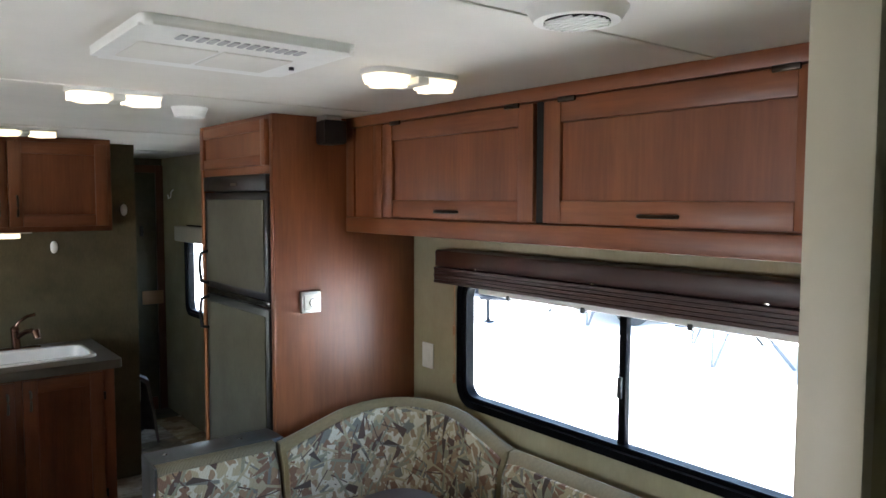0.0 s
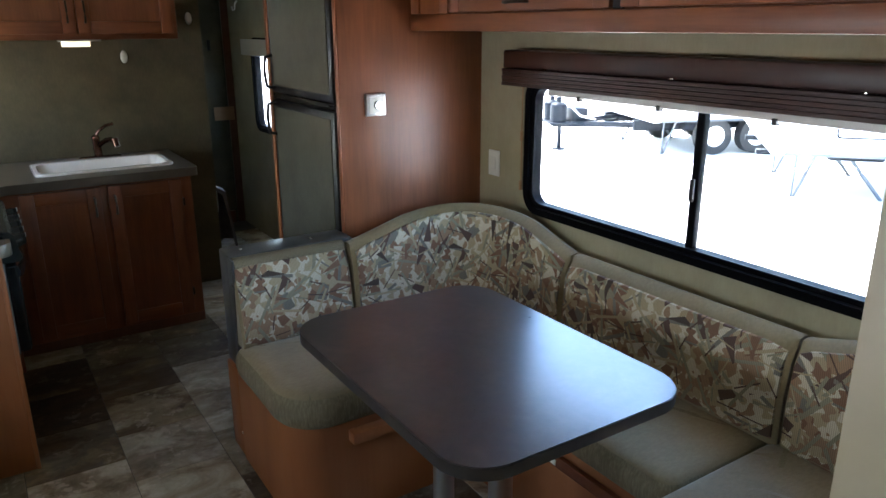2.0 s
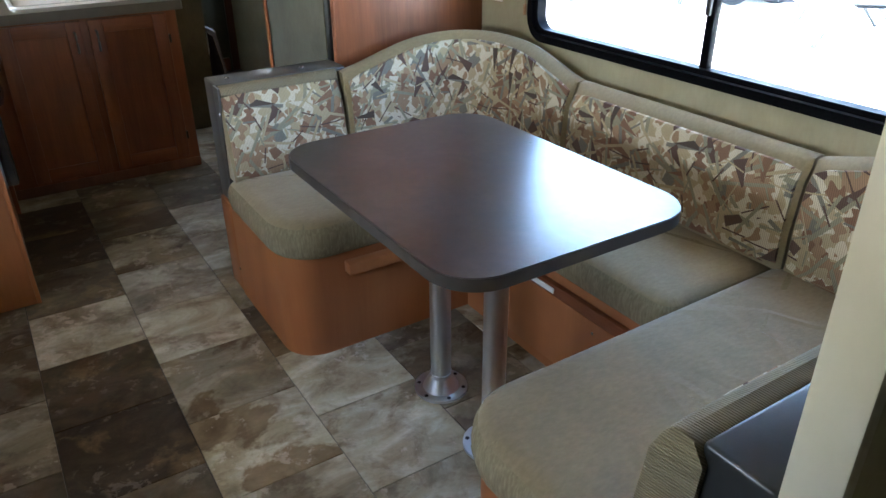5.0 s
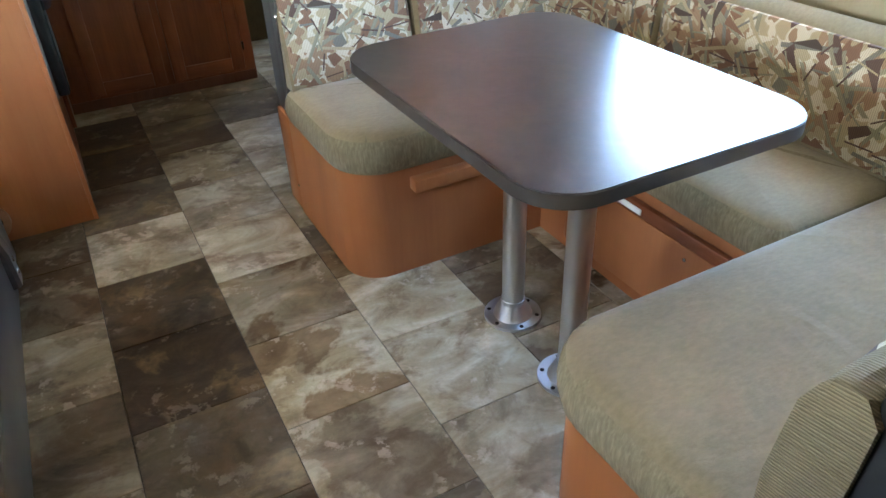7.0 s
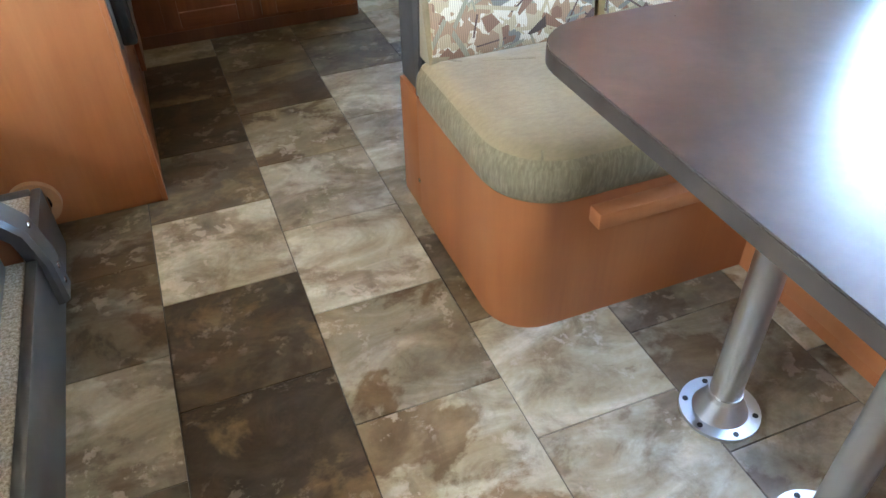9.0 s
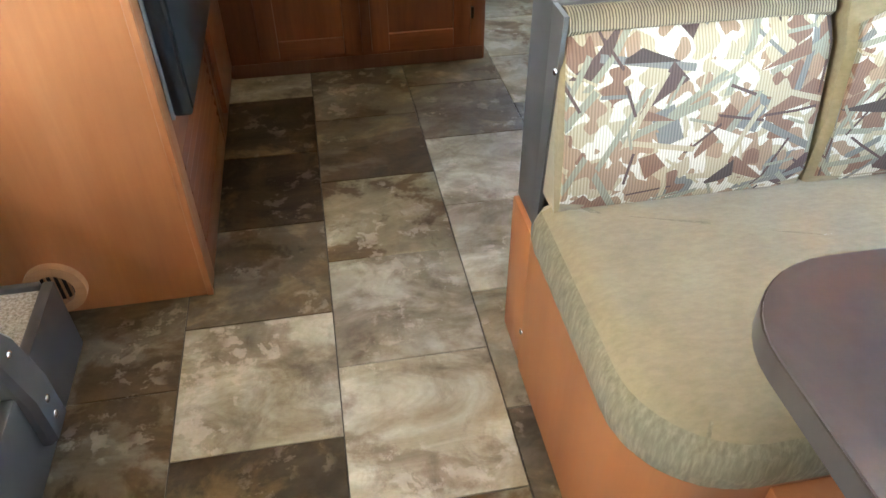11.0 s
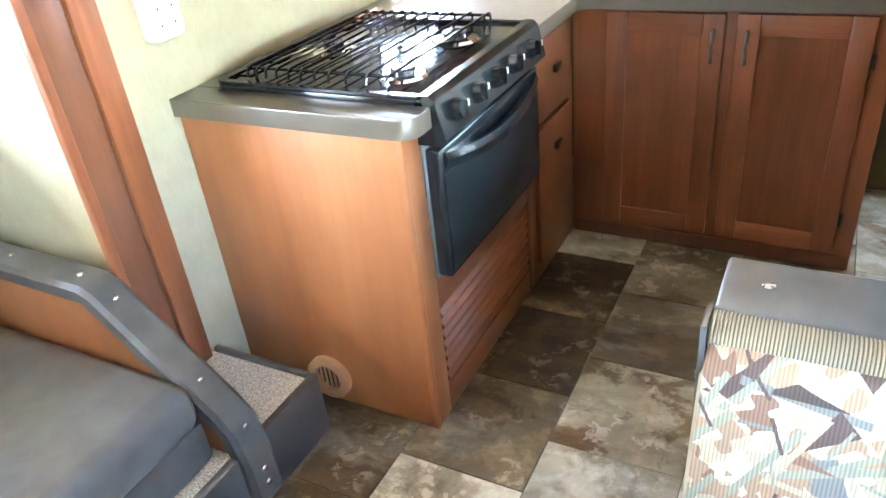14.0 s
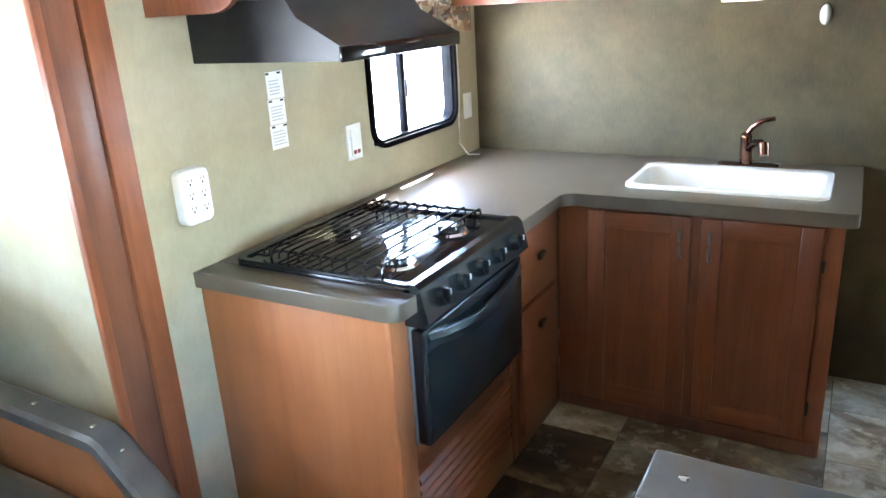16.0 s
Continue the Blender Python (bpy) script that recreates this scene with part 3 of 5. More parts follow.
# ---- windows ----
def window(name, box4, x_in, x_out, split, label, rim=0.022):
    y0, y1, z0, z1 = box4
    holder = thing(name, label, "window", ((x_in + x_out) / 2, (y0 + y1) / 2, z0), kind="structure")
    side = 1 if x_out > x_in else -1
    face = x_in - side * 0.014
    outer = rounded(y0 - rim, z0 - rim, y1 + rim, z1 + rim, [0.085] * 4, 8)
    mid = rounded(y0 + 0.004, z0 + 0.004, y1 - 0.004, z1 - 0.004, [0.065] * 4, 8)
    inner = rounded(y0 + rim, z0 + rim, y1 - rim, z1 - rim, [0.05] * 4, 8)
    part("frame", ring(bmesh.new(), outer, mid, face, x_out, "x"), FRAME_BLACK, holder, "black window frame with rounded corners")
    part("sash", ring(bmesh.new(), rounded(y0 + 0.006, z0 + 0.006, y1 - 0.006, z1 - 0.006, [0.063] * 4, 8), inner, face + side * 0.012, x_out - side * 0.01, "x"), FRAME_BLACK, holder, "black inner sash")
    bm = boxed(((x_in + x_out) / 2 - 0.013, split - 0.014, z0 + 0.015), ((x_in + x_out) / 2 + 0.013, split + 0.014, z1 - 0.015), 0.003)
    part("mullion", bm, FRAME_BLACK, holder, "black meeting stile")
    zc = z0 + (z1 - z0) * 0.42
    part("latch", boxed(((x_in + x_out) / 2 - side * 0.019 - 0.0055, split - 0.006, zc - 0.035), ((x_in + x_out) / 2 - side * 0.019 + 0.0055, split + 0.012, zc + 0.035), 0.004), BLACK, holder, "black sash latch")
    for a, b in ((y0 + 0.02, split), (split, y1 - 0.02)):
        pane = part("pane", boxed(((x_in + x_out) / 2 - 0.002, a, z0 + 0.02), ((x_in + x_out) / 2 + 0.002, b, z1 - 0.02)), GLASS, holder, "clear glass pane")
        pane.visible_shadow = False
    return holder


window("window_1", WIN, RIGHT, RIGHT + 0.05, 2.012, "black-framed sliding window beside the dinette")
window("window_2", BEDWIN, RIGHT, RIGHT + 0.05, 5.55, "black-framed bedroom window half under a shade")
window("window_3", KITWIN, LEFT, LEFT - 0.05, 4.505, "small black-framed sliding window over the worktop", 0.015)

# ---- wooden doors and cabinets ----
def shaker(parent, name, face, at, u0, u1, z0, z1, out, rail=0.055, label="", wood_v=None, wood_h=None):
    """A framed door: stiles, rails and a sunken panel. face: axis of its normal; out: the way it looks (+1 or -1)."""
    wood_v, wood_h = wood_v or WOOD_Z, wood_h or (WOOD_Y if face == "x" else WOOD_X)
    thick = 0.02

    def lay(a, b, c, d, near, far, bev):
        w0, w1 = sorted((at + out * near, at + out * far))
        return boxed((w0, a, c), (w1, b, d), bev) if face == "x" else boxed((a, w0, c), (b, w1, d), bev)

    door = part(name, lay(u0 + rail - 0.004, u1 - rail + 0.004, z0 + rail - 0.004, z1 - rail + 0.004, 0.0, 0.008, 0.0), wood_v, parent, label)
    for a, b in ((u0, u0 + rail), (u1 - rail, u1)):
        part("stile", lay(a, b, z0, z1, 0.0, thick, 0.003), wood_v, door)
    for c, d in ((z0, z0 + rail), (z1 - rail, z1)):
        part("rail", lay(u0 + rail, u1 - rail, c, d, 0.0, thick - 0.001, 0.003), wood_h, door)
    return door


def bar_pull(parent, p0, p1, out, mat=HANDLE, r=0.005, label="dark bronze pull"):
    """A bowed pull between two feet, standing off along out."""
    p0, p1, out = Vector(p0), Vector(p1), Vector(out)
    bm = bmesh.new()
    tube(bm, [p0, p0 + out * 0.7] + [p0.lerp(p1, f) + out * (1 + 0.25 * math.sin(math.pi * f)) for f in (0.1, 0.3, 0.5, 0.7, 0.9)] + [p1 + out * 0.7, p1], r, 8)
    part("handle", bm, mat, parent, label)


def overhead_cabinets():
    x, y0, y1, z0 = 1.60, 0.925, 3.098, 1.552
    cab = thing("overhead_cabinet", "cherry-stained maple overhead cabinet above the dinette window", "cabinet", (1.76, 2.0, z0))
    part("body", boxed((x + 0.002, y0 + 0.002, z0), (RIGHT - 0.002, y1 - 0.002, TOP - 0.002)), WOOD_Y, cab)
    part("bottom_rail", boxed((x - 0.02, y0 + 0.002, z0 - 0.012), (x + 0.002, y1 - 0.001, z0 + 0.046), 0.004), WOOD_Y, cab)
    part("top_rail", boxed((x - 0.018, y0 + 0.002, 1.945), (x + 0.002, y1 - 0.001, TOP - 0.001), 0.003), WOOD_Y, cab)
    part("light_strip", boxed((x + 0.004, y0 + 0.004, z0 - 0.008), (x + 0.014, 2.55, z0 - 0.0005), 0.001), CREAM, cab, "pale strip under the cabinet edge")
    for a, b in ((2.062, 2.84), (1.255, 2.030)):
        door = shaker(cab, "door", "x", x, a + 0.004, b - 0.004, 1.603, 1.94, -1, 0.062)
        c = (a + b) / 2
        bar_pull(door, (x - 0.02, c - 0.05, 1.628), (x - 0.02, c + 0.05, 1.628), (-0.022, 0, 0))
        for h in (a + 0.09, b - 0.09):
            part("hinge", boxed((x - 0.026, h - 0.03, 1.932), (x - 0.018, h + 0.03, 1.946), 0.002), HANDLE, door, "dark hinge")
    part("end_stile", boxed((x - 0.016, 2.845, 1.60), (x + 0.002, 2.90, 1.944), 0.002), WOOD_Z, cab)
    part("corner_panel", boxed((x - 0.008, 2.905, 1.60), (x + 0.002, 3.04, 1.944)), WOOD_Z, cab)
    part("corner_stile", boxed((x - 0.017, 3.04, 1.60), (x + 0.002, y1 - 0.001, 1.944), 0.002), WOOD_Z, cab)
    part("gap", boxed((x - 0.006, 2.028, 1.60), (x + 0.001, 2.064, 1.943)), DARK_GAP, cab, "dark gap between the doors")


overhead_cabinets()


def fridge_cabinet():
    x, y0, y1 = 1.276, 3.10, 3.83
    cab = thing("fridge_cabinet", "tall cherry-stained cabinet round the refrigerator", "cabinet", (1.6, 3.45, 0))
    part("side_panel", boxed((x, y0, 0), (RIGHT - 0.001, y0 + 0.016, TOP - 0.001), 0.002), WOOD_Z, cab, "cherry-stained side panel facing the dinette")
    part("far_panel", boxed((x, y1 - 0.016, 0), (RIGHT - 0.001, y1, TOP - 0.001), 0.002), WOOD_Z, cab)
    part("corner_post", boxed((x - 0.006, y0 - 0.004, 0), (x + 0.002, y0 + 0.024, TOP - 0.002), 0.003), WOOD_Z, cab)
    part("far_post", boxed((x - 0.006, y1 - 0.03, 0), (x + 0.002, y1 + 0.004, TOP - 0.002), 0.003), WOOD_BASE, cab, "lighter wood edge strip")
    part("top_rail", boxed((x - 0.002, y0 + 0.026, 1.765), (x + 0.02, y1 - 0.032, TOP - 0.002)), WOOD_Y, cab)
    shaker(cab, "door", "x", x - 0.002, y0 + 0.03, y1 - 0.035, 1.795, 1.965, -1, 0.04)
    part("plinth", boxed((x - 0.002, y0 + 0.026, 0), (x + 0.02, y1 - 0.032, 0.16)), WOOD_Y, cab)
    part("back", boxed((RIGHT - 0.02, y0 + 0.018, 0.001), (RIGHT - 0.002, y1 - 0.018, TOP - 0.002)), WOOD_Z, cab)
    return cab


fridge_cabinet()


def refrigerator():
    x, y0, y1 = 1.276, 3.132, 3.772
    f = thing("refrigerator", "black-framed absorption refrigerator with dark olive door panels", "refrigerator", (1.6, 3.45, 0.16))
    part("body", boxed((x + 0.03, y0, 0.162), (RIGHT - 0.03, y1, 1.755)), BLACK, f)
    part("vent_strip", boxed((x - 0.018, y0, 1.70), (x + 0.03, y1, 1.762), 0.004), BLACK, f, "black top grille strip")
    for z0, z1, hz in ((1.282, 1.695, (1.30, 1.44)), (0.17, 1.25, (1.10, 1.24))):
        d = part("door", boxed((x - 0.012, y0, z0), (x + 0.03, y1, z1), 0.006), BLACK, f, "black door frame")
        part("door_panel", boxed((x - 0.016, y0 + 0.03, z0 + 0.03), (x - 0.01, y1 - 0.03, z1 - 0.03), 0.001), PAPER_DOOR, d, "olive mottled insert panel")
        bm = bmesh.new()
        tube(bm, [(x - 0.012, y1 - 0.03, hz[0]), (x - 0.045, y1 - 0.03, hz[0] + 0.008), (x - 0.052, y1 - 0.03, (hz[0] + hz[1]) / 2), (x - 0.045, y1 - 0.03, hz[1] - 0.008), (x - 0.012, y1 - 0.03, hz[1])], 0.008, 8)
        part("handle", bm, BLACK, d, "black bow handle")
    part("divider", boxed((x - 0.008, y0, 1.252), (x + 0.03, y1, 1.28), 0.002), GLOSS_BLACK, f)
    part("badge", boxed((x - 0.021, 3.40, 1.722), (x - 0.0175, 3.46, 1.732)), PEWTER, f, "small plain metal badge")


refrigerator()
# ---- dinette ----
SEAT_Z0, SEAT_Z1 = 0.360, 0.482
A_FRONT, B_FRONT, W_FRONT, ENDX = 2.50, 1.575, 1.45, 0.788

far_bench = thing("dinette_bench", "maple laminate dinette bench base with a rounded corner, beside the refrigerator", "bench", (1.3, 2.8, 0), "dinette benches")
part("body", prism(bmesh.new(), rounded(ENDX, A_FRONT, RIGHT - 0.002, 3.028, [0.115, 0, 0, 0], 8), 0, SEAT_Z0), WOOD_BASE, far_bench)
part("cleat", boxed((0.975, A_FRONT - 0.042, 0.286), (1.40, A_FRONT, 0.326), 0.005), WOOD_BASE, far_bench, "wooden table cleat")
part("back_box", boxed((ENDX + 0.003, 3.0285, 0.0), (1.272, 3.164, 0.355), 0.004), WOOD_BASE, far_bench)
part("shell", boxed((0.800, 3.032, 0.356), (1.272, 3.168, 0.79), 0.007, 3), VINYL, far_bench, "grey-brown vinyl back shell with screws along its top")
part("end_strip", prism(bmesh.new(), [(2.985, 0.79), (3.04, 0.79), (3.04, 0.34), (3.02, 0.34)][::-1], 0.792, 0.7995, "x"), VINYL, far_bench, "dark vinyl edge strip")
for sx in (0.86, 1.13):
    screw(far_bench, (sx, 3.10, 0.792))
for sx, sz in ((3.0, 0.70), (3.028, 0.107)):
    screw(far_bench, (0.792 if sz > 0.4 else ENDX - 0.001, sx, sz), (1, 0, 0), 0.007)

near_bench = thing("dinette_bench", "maple laminate dinette bench base with a rounded corner, against the partition", "bench", (1.3, 1.2, 0), "dinette benches")
part("body", prism(bmesh.new(), rounded(ENDX + 0.01, 1.068, RIGHT - 0.002, B_FRONT, [0, 0, 0, 0.115], 8), 0, SEAT_Z0), WOOD_BASE, near_bench)
part("shell", boxed((ENDX + 0.014, 0.938, 0.0), (1.55, 1.042, 0.79), 0.008, 3), BLACK_VINYL, near_bench, "black vinyl back shell with screws")
for sy, sz in ((0.962, 0.70), (0.962, 0.44)):
    screw(near_bench, (ENDX + 0.013, sy, sz), (1, 0, 0), 0.008)

wall_bench = thing("dinette_bench", "maple laminate bench base below the window with a storage flap", "bench", (1.68, 2.04, 0), "dinette benches")
part("body", boxed((W_FRONT, B_FRONT + 0.001, 0), (RIGHT - 0.002, A_FRONT - 0.001, SEAT_Z0 - 0.002)), WOOD_BASE, wall_bench)
part("flap", boxed((W_FRONT - 0.008, 1.62, 0.04), (W_FRONT, 2.36, 0.275), 0.002), WOOD_BASE, wall_bench, "storage flap")
part("cleat", boxed((W_FRONT - 0.02, 1.60, 0.285), (W_FRONT, 2.46, 0.325), 0.005), WOOD_Y, wall_bench, "wooden cleat")
part("label_strip", boxed((W_FRONT - 0.023, 2.02, 0.295), (W_FRONT - 0.0195, 2.14, 0.312)), PAPER, wall_bench, "pale strip on the cleat")
screw(wall_bench, (W_FRONT - 0.009, 1.86, 0.24), (1, 0, 0), 0.006)


def seat_cushion(label, x0, y0, x1, y1, radii, z1=SEAT_Z1, gather=1.0, cloth=KHAKI):
    c = thing("seat_cushion", label, "cushion", ((x0 + x1) / 2, (y0 + y1) / 2, SEAT_Z0), "dinette cushions")
    bm = bmesh.new()
    outline = rounded(x0, y0, x1, y1, [max(r, 0.02) for r in radii], 40)
    levels = [(SEAT_Z0, -0.012), (SEAT_Z0 + 0.015, 0.0), (SEAT_Z0 + 0.05, 0.007), (z1 - 0.04, 0.004), (z1 - 0.018, -0.006), (z1 - 0.005, -0.022), (z1, -0.045)]
    cx, cy = (x0 + x1) / 2, (y0 + y1) / 2
    rows = []
    for z, off in levels:
        row = []
        for i, (x, y) in enumerate(outline):
            px, py = outline[i - 1]
            qx, qy = outline[(i + 1) % len(outline)]
            t = Vector((qx - px, qy - py)).normalized()
            wob = 0.003 * noise.noise(Vector((x * 9, y * 9, z * 20)))
            if SEAT_Z0 < z < z1 - 0.01 and off > -0.01:
                wob += 0.0016 * noise.noise(Vector((x * 150, y * 150, z * 6))) * gather
            row.append(bm.verts.new((x + t.y * (off + wob), y - t.x * (off + wob), z + 0.5 * wob)))
        rows.append(row)
    n = len(outline)
    for a, b in zip(rows, rows[1:]):
        for i in range(n):
            bm.faces.new((a[i], a[(i + 1) % n], b[(i + 1) % n], b[i]))
    bm.faces.new(rows[0][::-1])
    inner = rows[-1]
    for k in (0.85, 0.6, 0.3):
        nxt = []
        for v in rows[-1]:
            x, y = cx + (v.co.x - cx) * k, cy + (v.co.y - cy) * k
            nxt.append(bm.verts.new((x, y, z1 + 0.010 * (1 - k) + 0.004 * noise.noise(Vector((x * 6, y * 6, 0))))))
        for i in range(n):
            bm.faces.new((inner[i], inner[(i + 1) % n], nxt[(i + 1) % n], nxt[i]))
        inner = nxt
    bm.faces.new(inner)
    cover = part("cover", bm, cloth, c)
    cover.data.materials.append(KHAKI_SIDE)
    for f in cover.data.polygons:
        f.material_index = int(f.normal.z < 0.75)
    return c


c = seat_cushion("khaki velour seat cushion with a rounded gathered corner", ENDX - 0.012, A_FRONT - 0.025, 1.90, 2.99, [0.15, 0.03, 0.02, 0.03])
c = seat_cushion("khaki velour seat cushion below the window", W_FRONT - 0.02, B_FRONT + 0.03, 1.86, A_FRONT - 0.03, [0.05, 0.02, 0.02, 0.03], SEAT_Z1 - 0.012)
c = seat_cushion("khaki velour seat cushion with creases and a rounded pleated corner", ENDX - 0.01, 1.075, 1.90, B_FRONT + 0.02, [0.03, 0.02, 0.03, 0.15], cloth=KHAKI_CREASED_SHADED)
def back_cushion(label, path, tops, print_mat, seat_z=0.472, thick=0.085, margin=(0.045, 0.03), skip=1, lean=0.03, cloth=KHAKI):
    """A stuffed backrest along a line of (x, y, inward normal), with its own top height at each station, a khaki body and a printed front."""
    mid = path[len(path) // 2]
    c = thing("back_cushion", label, "cushion", (mid[0], mid[1], seat_z), "dinette cushions")
    bm, rows = bmesh.new(), []
    n = len(path)
    for i, ((x, y, nx, ny), top) in enumerate(zip(path, tops)):
        end = min(i, n - 1 - i)
        pinch = (0.014, 0.004, 0.0)[min(end, 2)]
        prof = [(0.0, seat_z), (0.012 - pinch, seat_z + 0.02), (0.02 - pinch, seat_z + 0.12), (0.012 - pinch, top - 0.07), (-0.004 - pinch, top - 0.03), (-0.022, top - 0.008), (-thick * 0.5, top - 0.3 * pinch), (-thick + 0.02, top - 0.008), (-thick, top - 0.035), (-thick, seat_z)]
        row = []
        for d, z in prof:
            back = min(1.0, max(0.0, -d / thick))
            d2 = d - lean * (z - seat_z) / 0.33 * 0.6 * ((1 - back) if lean > 0.05 else 1)
            row.append(bm.verts.new((x + nx * d2, y + ny * d2, z)))
        rows.append(row)
    for a, b in zip(rows, rows[1:]):
        for k in range(len(a)):
            bm.faces.new((a[k], a[(k + 1) % len(a)], b[(k + 1) % len(b)], b[k]))
    bm.faces.new(rows[0][::-1])
    bm.faces.new(rows[-1])
    bmesh.ops.recalc_face_normals(bm, faces=bm.faces)
    body = part("cover", bm, cloth, c, "khaki velour cover")
    # printed front, a little proud of the cover
    bm, rows = bmesh.new(), []
    for i, ((x, y, nx, ny), top) in enumerate(zip(path, tops)):
        end = min(i, n - 1 - i)
        if end < skip:
            continue
        pinch = 0.006 if end == skip else 0.0
        drop = margin[0] + (0.01 if end == skip else 0.0)
        row = []
        for f in (0.0, 0.12, 0.3, 0.5, 0.7, 0.88, 1.0):
            z = seat_z + 0.012 + (top - drop - seat_z - 0.012) * f
            bulge = 0.024 - pinch + 0.003 * math.sin(math.pi * f)
            if f in (0.0, 1.0):
                bulge -= 0.016
            d2 = bulge - lean * (z - seat_z) / 0.33 * 0.6
            row.append(bm.verts.new((x + nx * d2, y + ny * d2, z)))
        rows.append(row)
    for a, b in zip(rows, rows[1:]):
        for k in range(len(a) - 1):
            bm.faces.new((a[k], b[k], b[k + 1], a[k + 1]))
    bmesh.ops.recalc_face_normals(bm, faces=bm.faces)
    geom = bmesh.ops.extrude_face_region(bm, geom=bm.faces[:])
    for v in [g for g in geom["geom"] if isinstance(g, bmesh.types.BMVert)]:
        near = min(path, key=lambda p: (p[0] - v.co.x) ** 2 + (p[1] - v.co.y) ** 2)
        v.co -= Vector((near[2], near[3], 0)) * 0.012
    bmesh.ops.recalc_face_normals(bm, faces=bm.faces)
    part("printed_panel", bm, print_mat, c, "angular abstract print in cream, tan, rust and grey")
    return c, body


def line(x0, y0, x1, y1, nx, ny, count):
    """Stations close together at the two ends."""
    fs = [0.0, 0.014] + [0.014 + 0.972 * i / count for i in range(1, count)] + [0.986, 1.0]
    return [(x0 + (x1 - x0) * f, y0 + (y1 - y0) * f, nx, ny) for f in fs]


REST_A, REST_B, REST_W, R_TOP = 2.945, 1.108, 1.795, 0.785
path = line(0.796, REST_A, 1.228, REST_A, 0, -1, 10)
c, body = back_cushion("printed dinette back cushion with a ribbed khaki top border", path, [R_TOP] * len(path), PRINT_X, margin=(0.019, 0.03), lean=0.11)
bm = prism(bmesh.new(), [(3.031, R_TOP - 0.012), (3.031, R_TOP + 0.003), (3.018, R_TOP + 0.006), (3.004, R_TOP + 0.002), (2.995, R_TOP - 0.007), (2.990, R_TOP - 0.02), (2.998, R_TOP - 0.03), (3.010, R_TOP - 0.02)][::-1], 0.802, 1.220, "x")
bmesh.ops.recalc_face_normals(bm, faces=bm.faces)
part("border", bm, RIBBED, body, "ribbed khaki top border")


def corner_path(x_start, y_line, x_line, y_end, radius, sign):
    """Along y = y_line towards +x, round a corner, then along x = x_line. sign: +1 where the corner lies towards +y."""
    pts = [(x_start, y_line, 0, -sign), (x_start + 0.012, y_line, 0, -sign)]
    xa = x_line - radius
    pts += [(x_start + (xa - x_start) * f, y_line, 0, -sign) for f in (0.25, 0.5, 0.75)]
    for i in range(13):
        a = radians(90 - 90 * i / 12)
        pts.append((xa + radius * math.cos(a), y_line - sign * radius + sign * radius * math.sin(a), -math.cos(a), -sign * math.sin(a)))
    ya = y_line - sign * radius
    pts += [(x_line, ya + (y_end - ya) * f, -1, 0) for f in (0.35, 0.7)]
    pts += [(x_line, y_end + sign * 0.012, -1, 0), (x_line, y_end, -1, 0)]
    return pts


def arch(path, low, high):
    lengths = [0.0]
    for p, q in zip(path, path[1:]):
        lengths.append(lengths[-1] + math.dist(p[:2], q[:2]))
    return [low + (high - low) * math.sin(math.pi * s / lengths[-1]) ** 1.25 for s in lengths]


path = corner_path(1.236, REST_A, REST_W, 2.424, 0.30, 1)
back_cushion("arched printed corner back cushion with khaki piping", path, arch(path, R_TOP + 0.002, 0.885), PRINT_D, margin=(0.026, 0.03))
path = line(REST_W, 2.416, REST_W, 1.562, -1, 0, 14)
c, body = back_cushion("long printed back cushion under the window with a khaki roll top", path, [R_TOP + 0.003] * len(path), PRINT_Y, margin=(0.032, 0.03))
path = corner_path(1.236, REST_B, REST_W, 1.554, 0.30, -1)
back_cushion("arched printed corner back cushion beside the partition", path, arch(path, R_TOP + 0.002, 0.885), PRINT_D, margin=(0.026, 0.03))
path = line(ENDX + 0.004, REST_B + 0.014, 1.228, REST_B + 0.014, 0, 1, 8)
c, body = back_cushion("khaki back cushion with gathered top edge against the black shell", path, [R_TOP + 0.01] * len(path), PRINT_X, thick=0.078, skip=3, cloth=RIBBED_END)
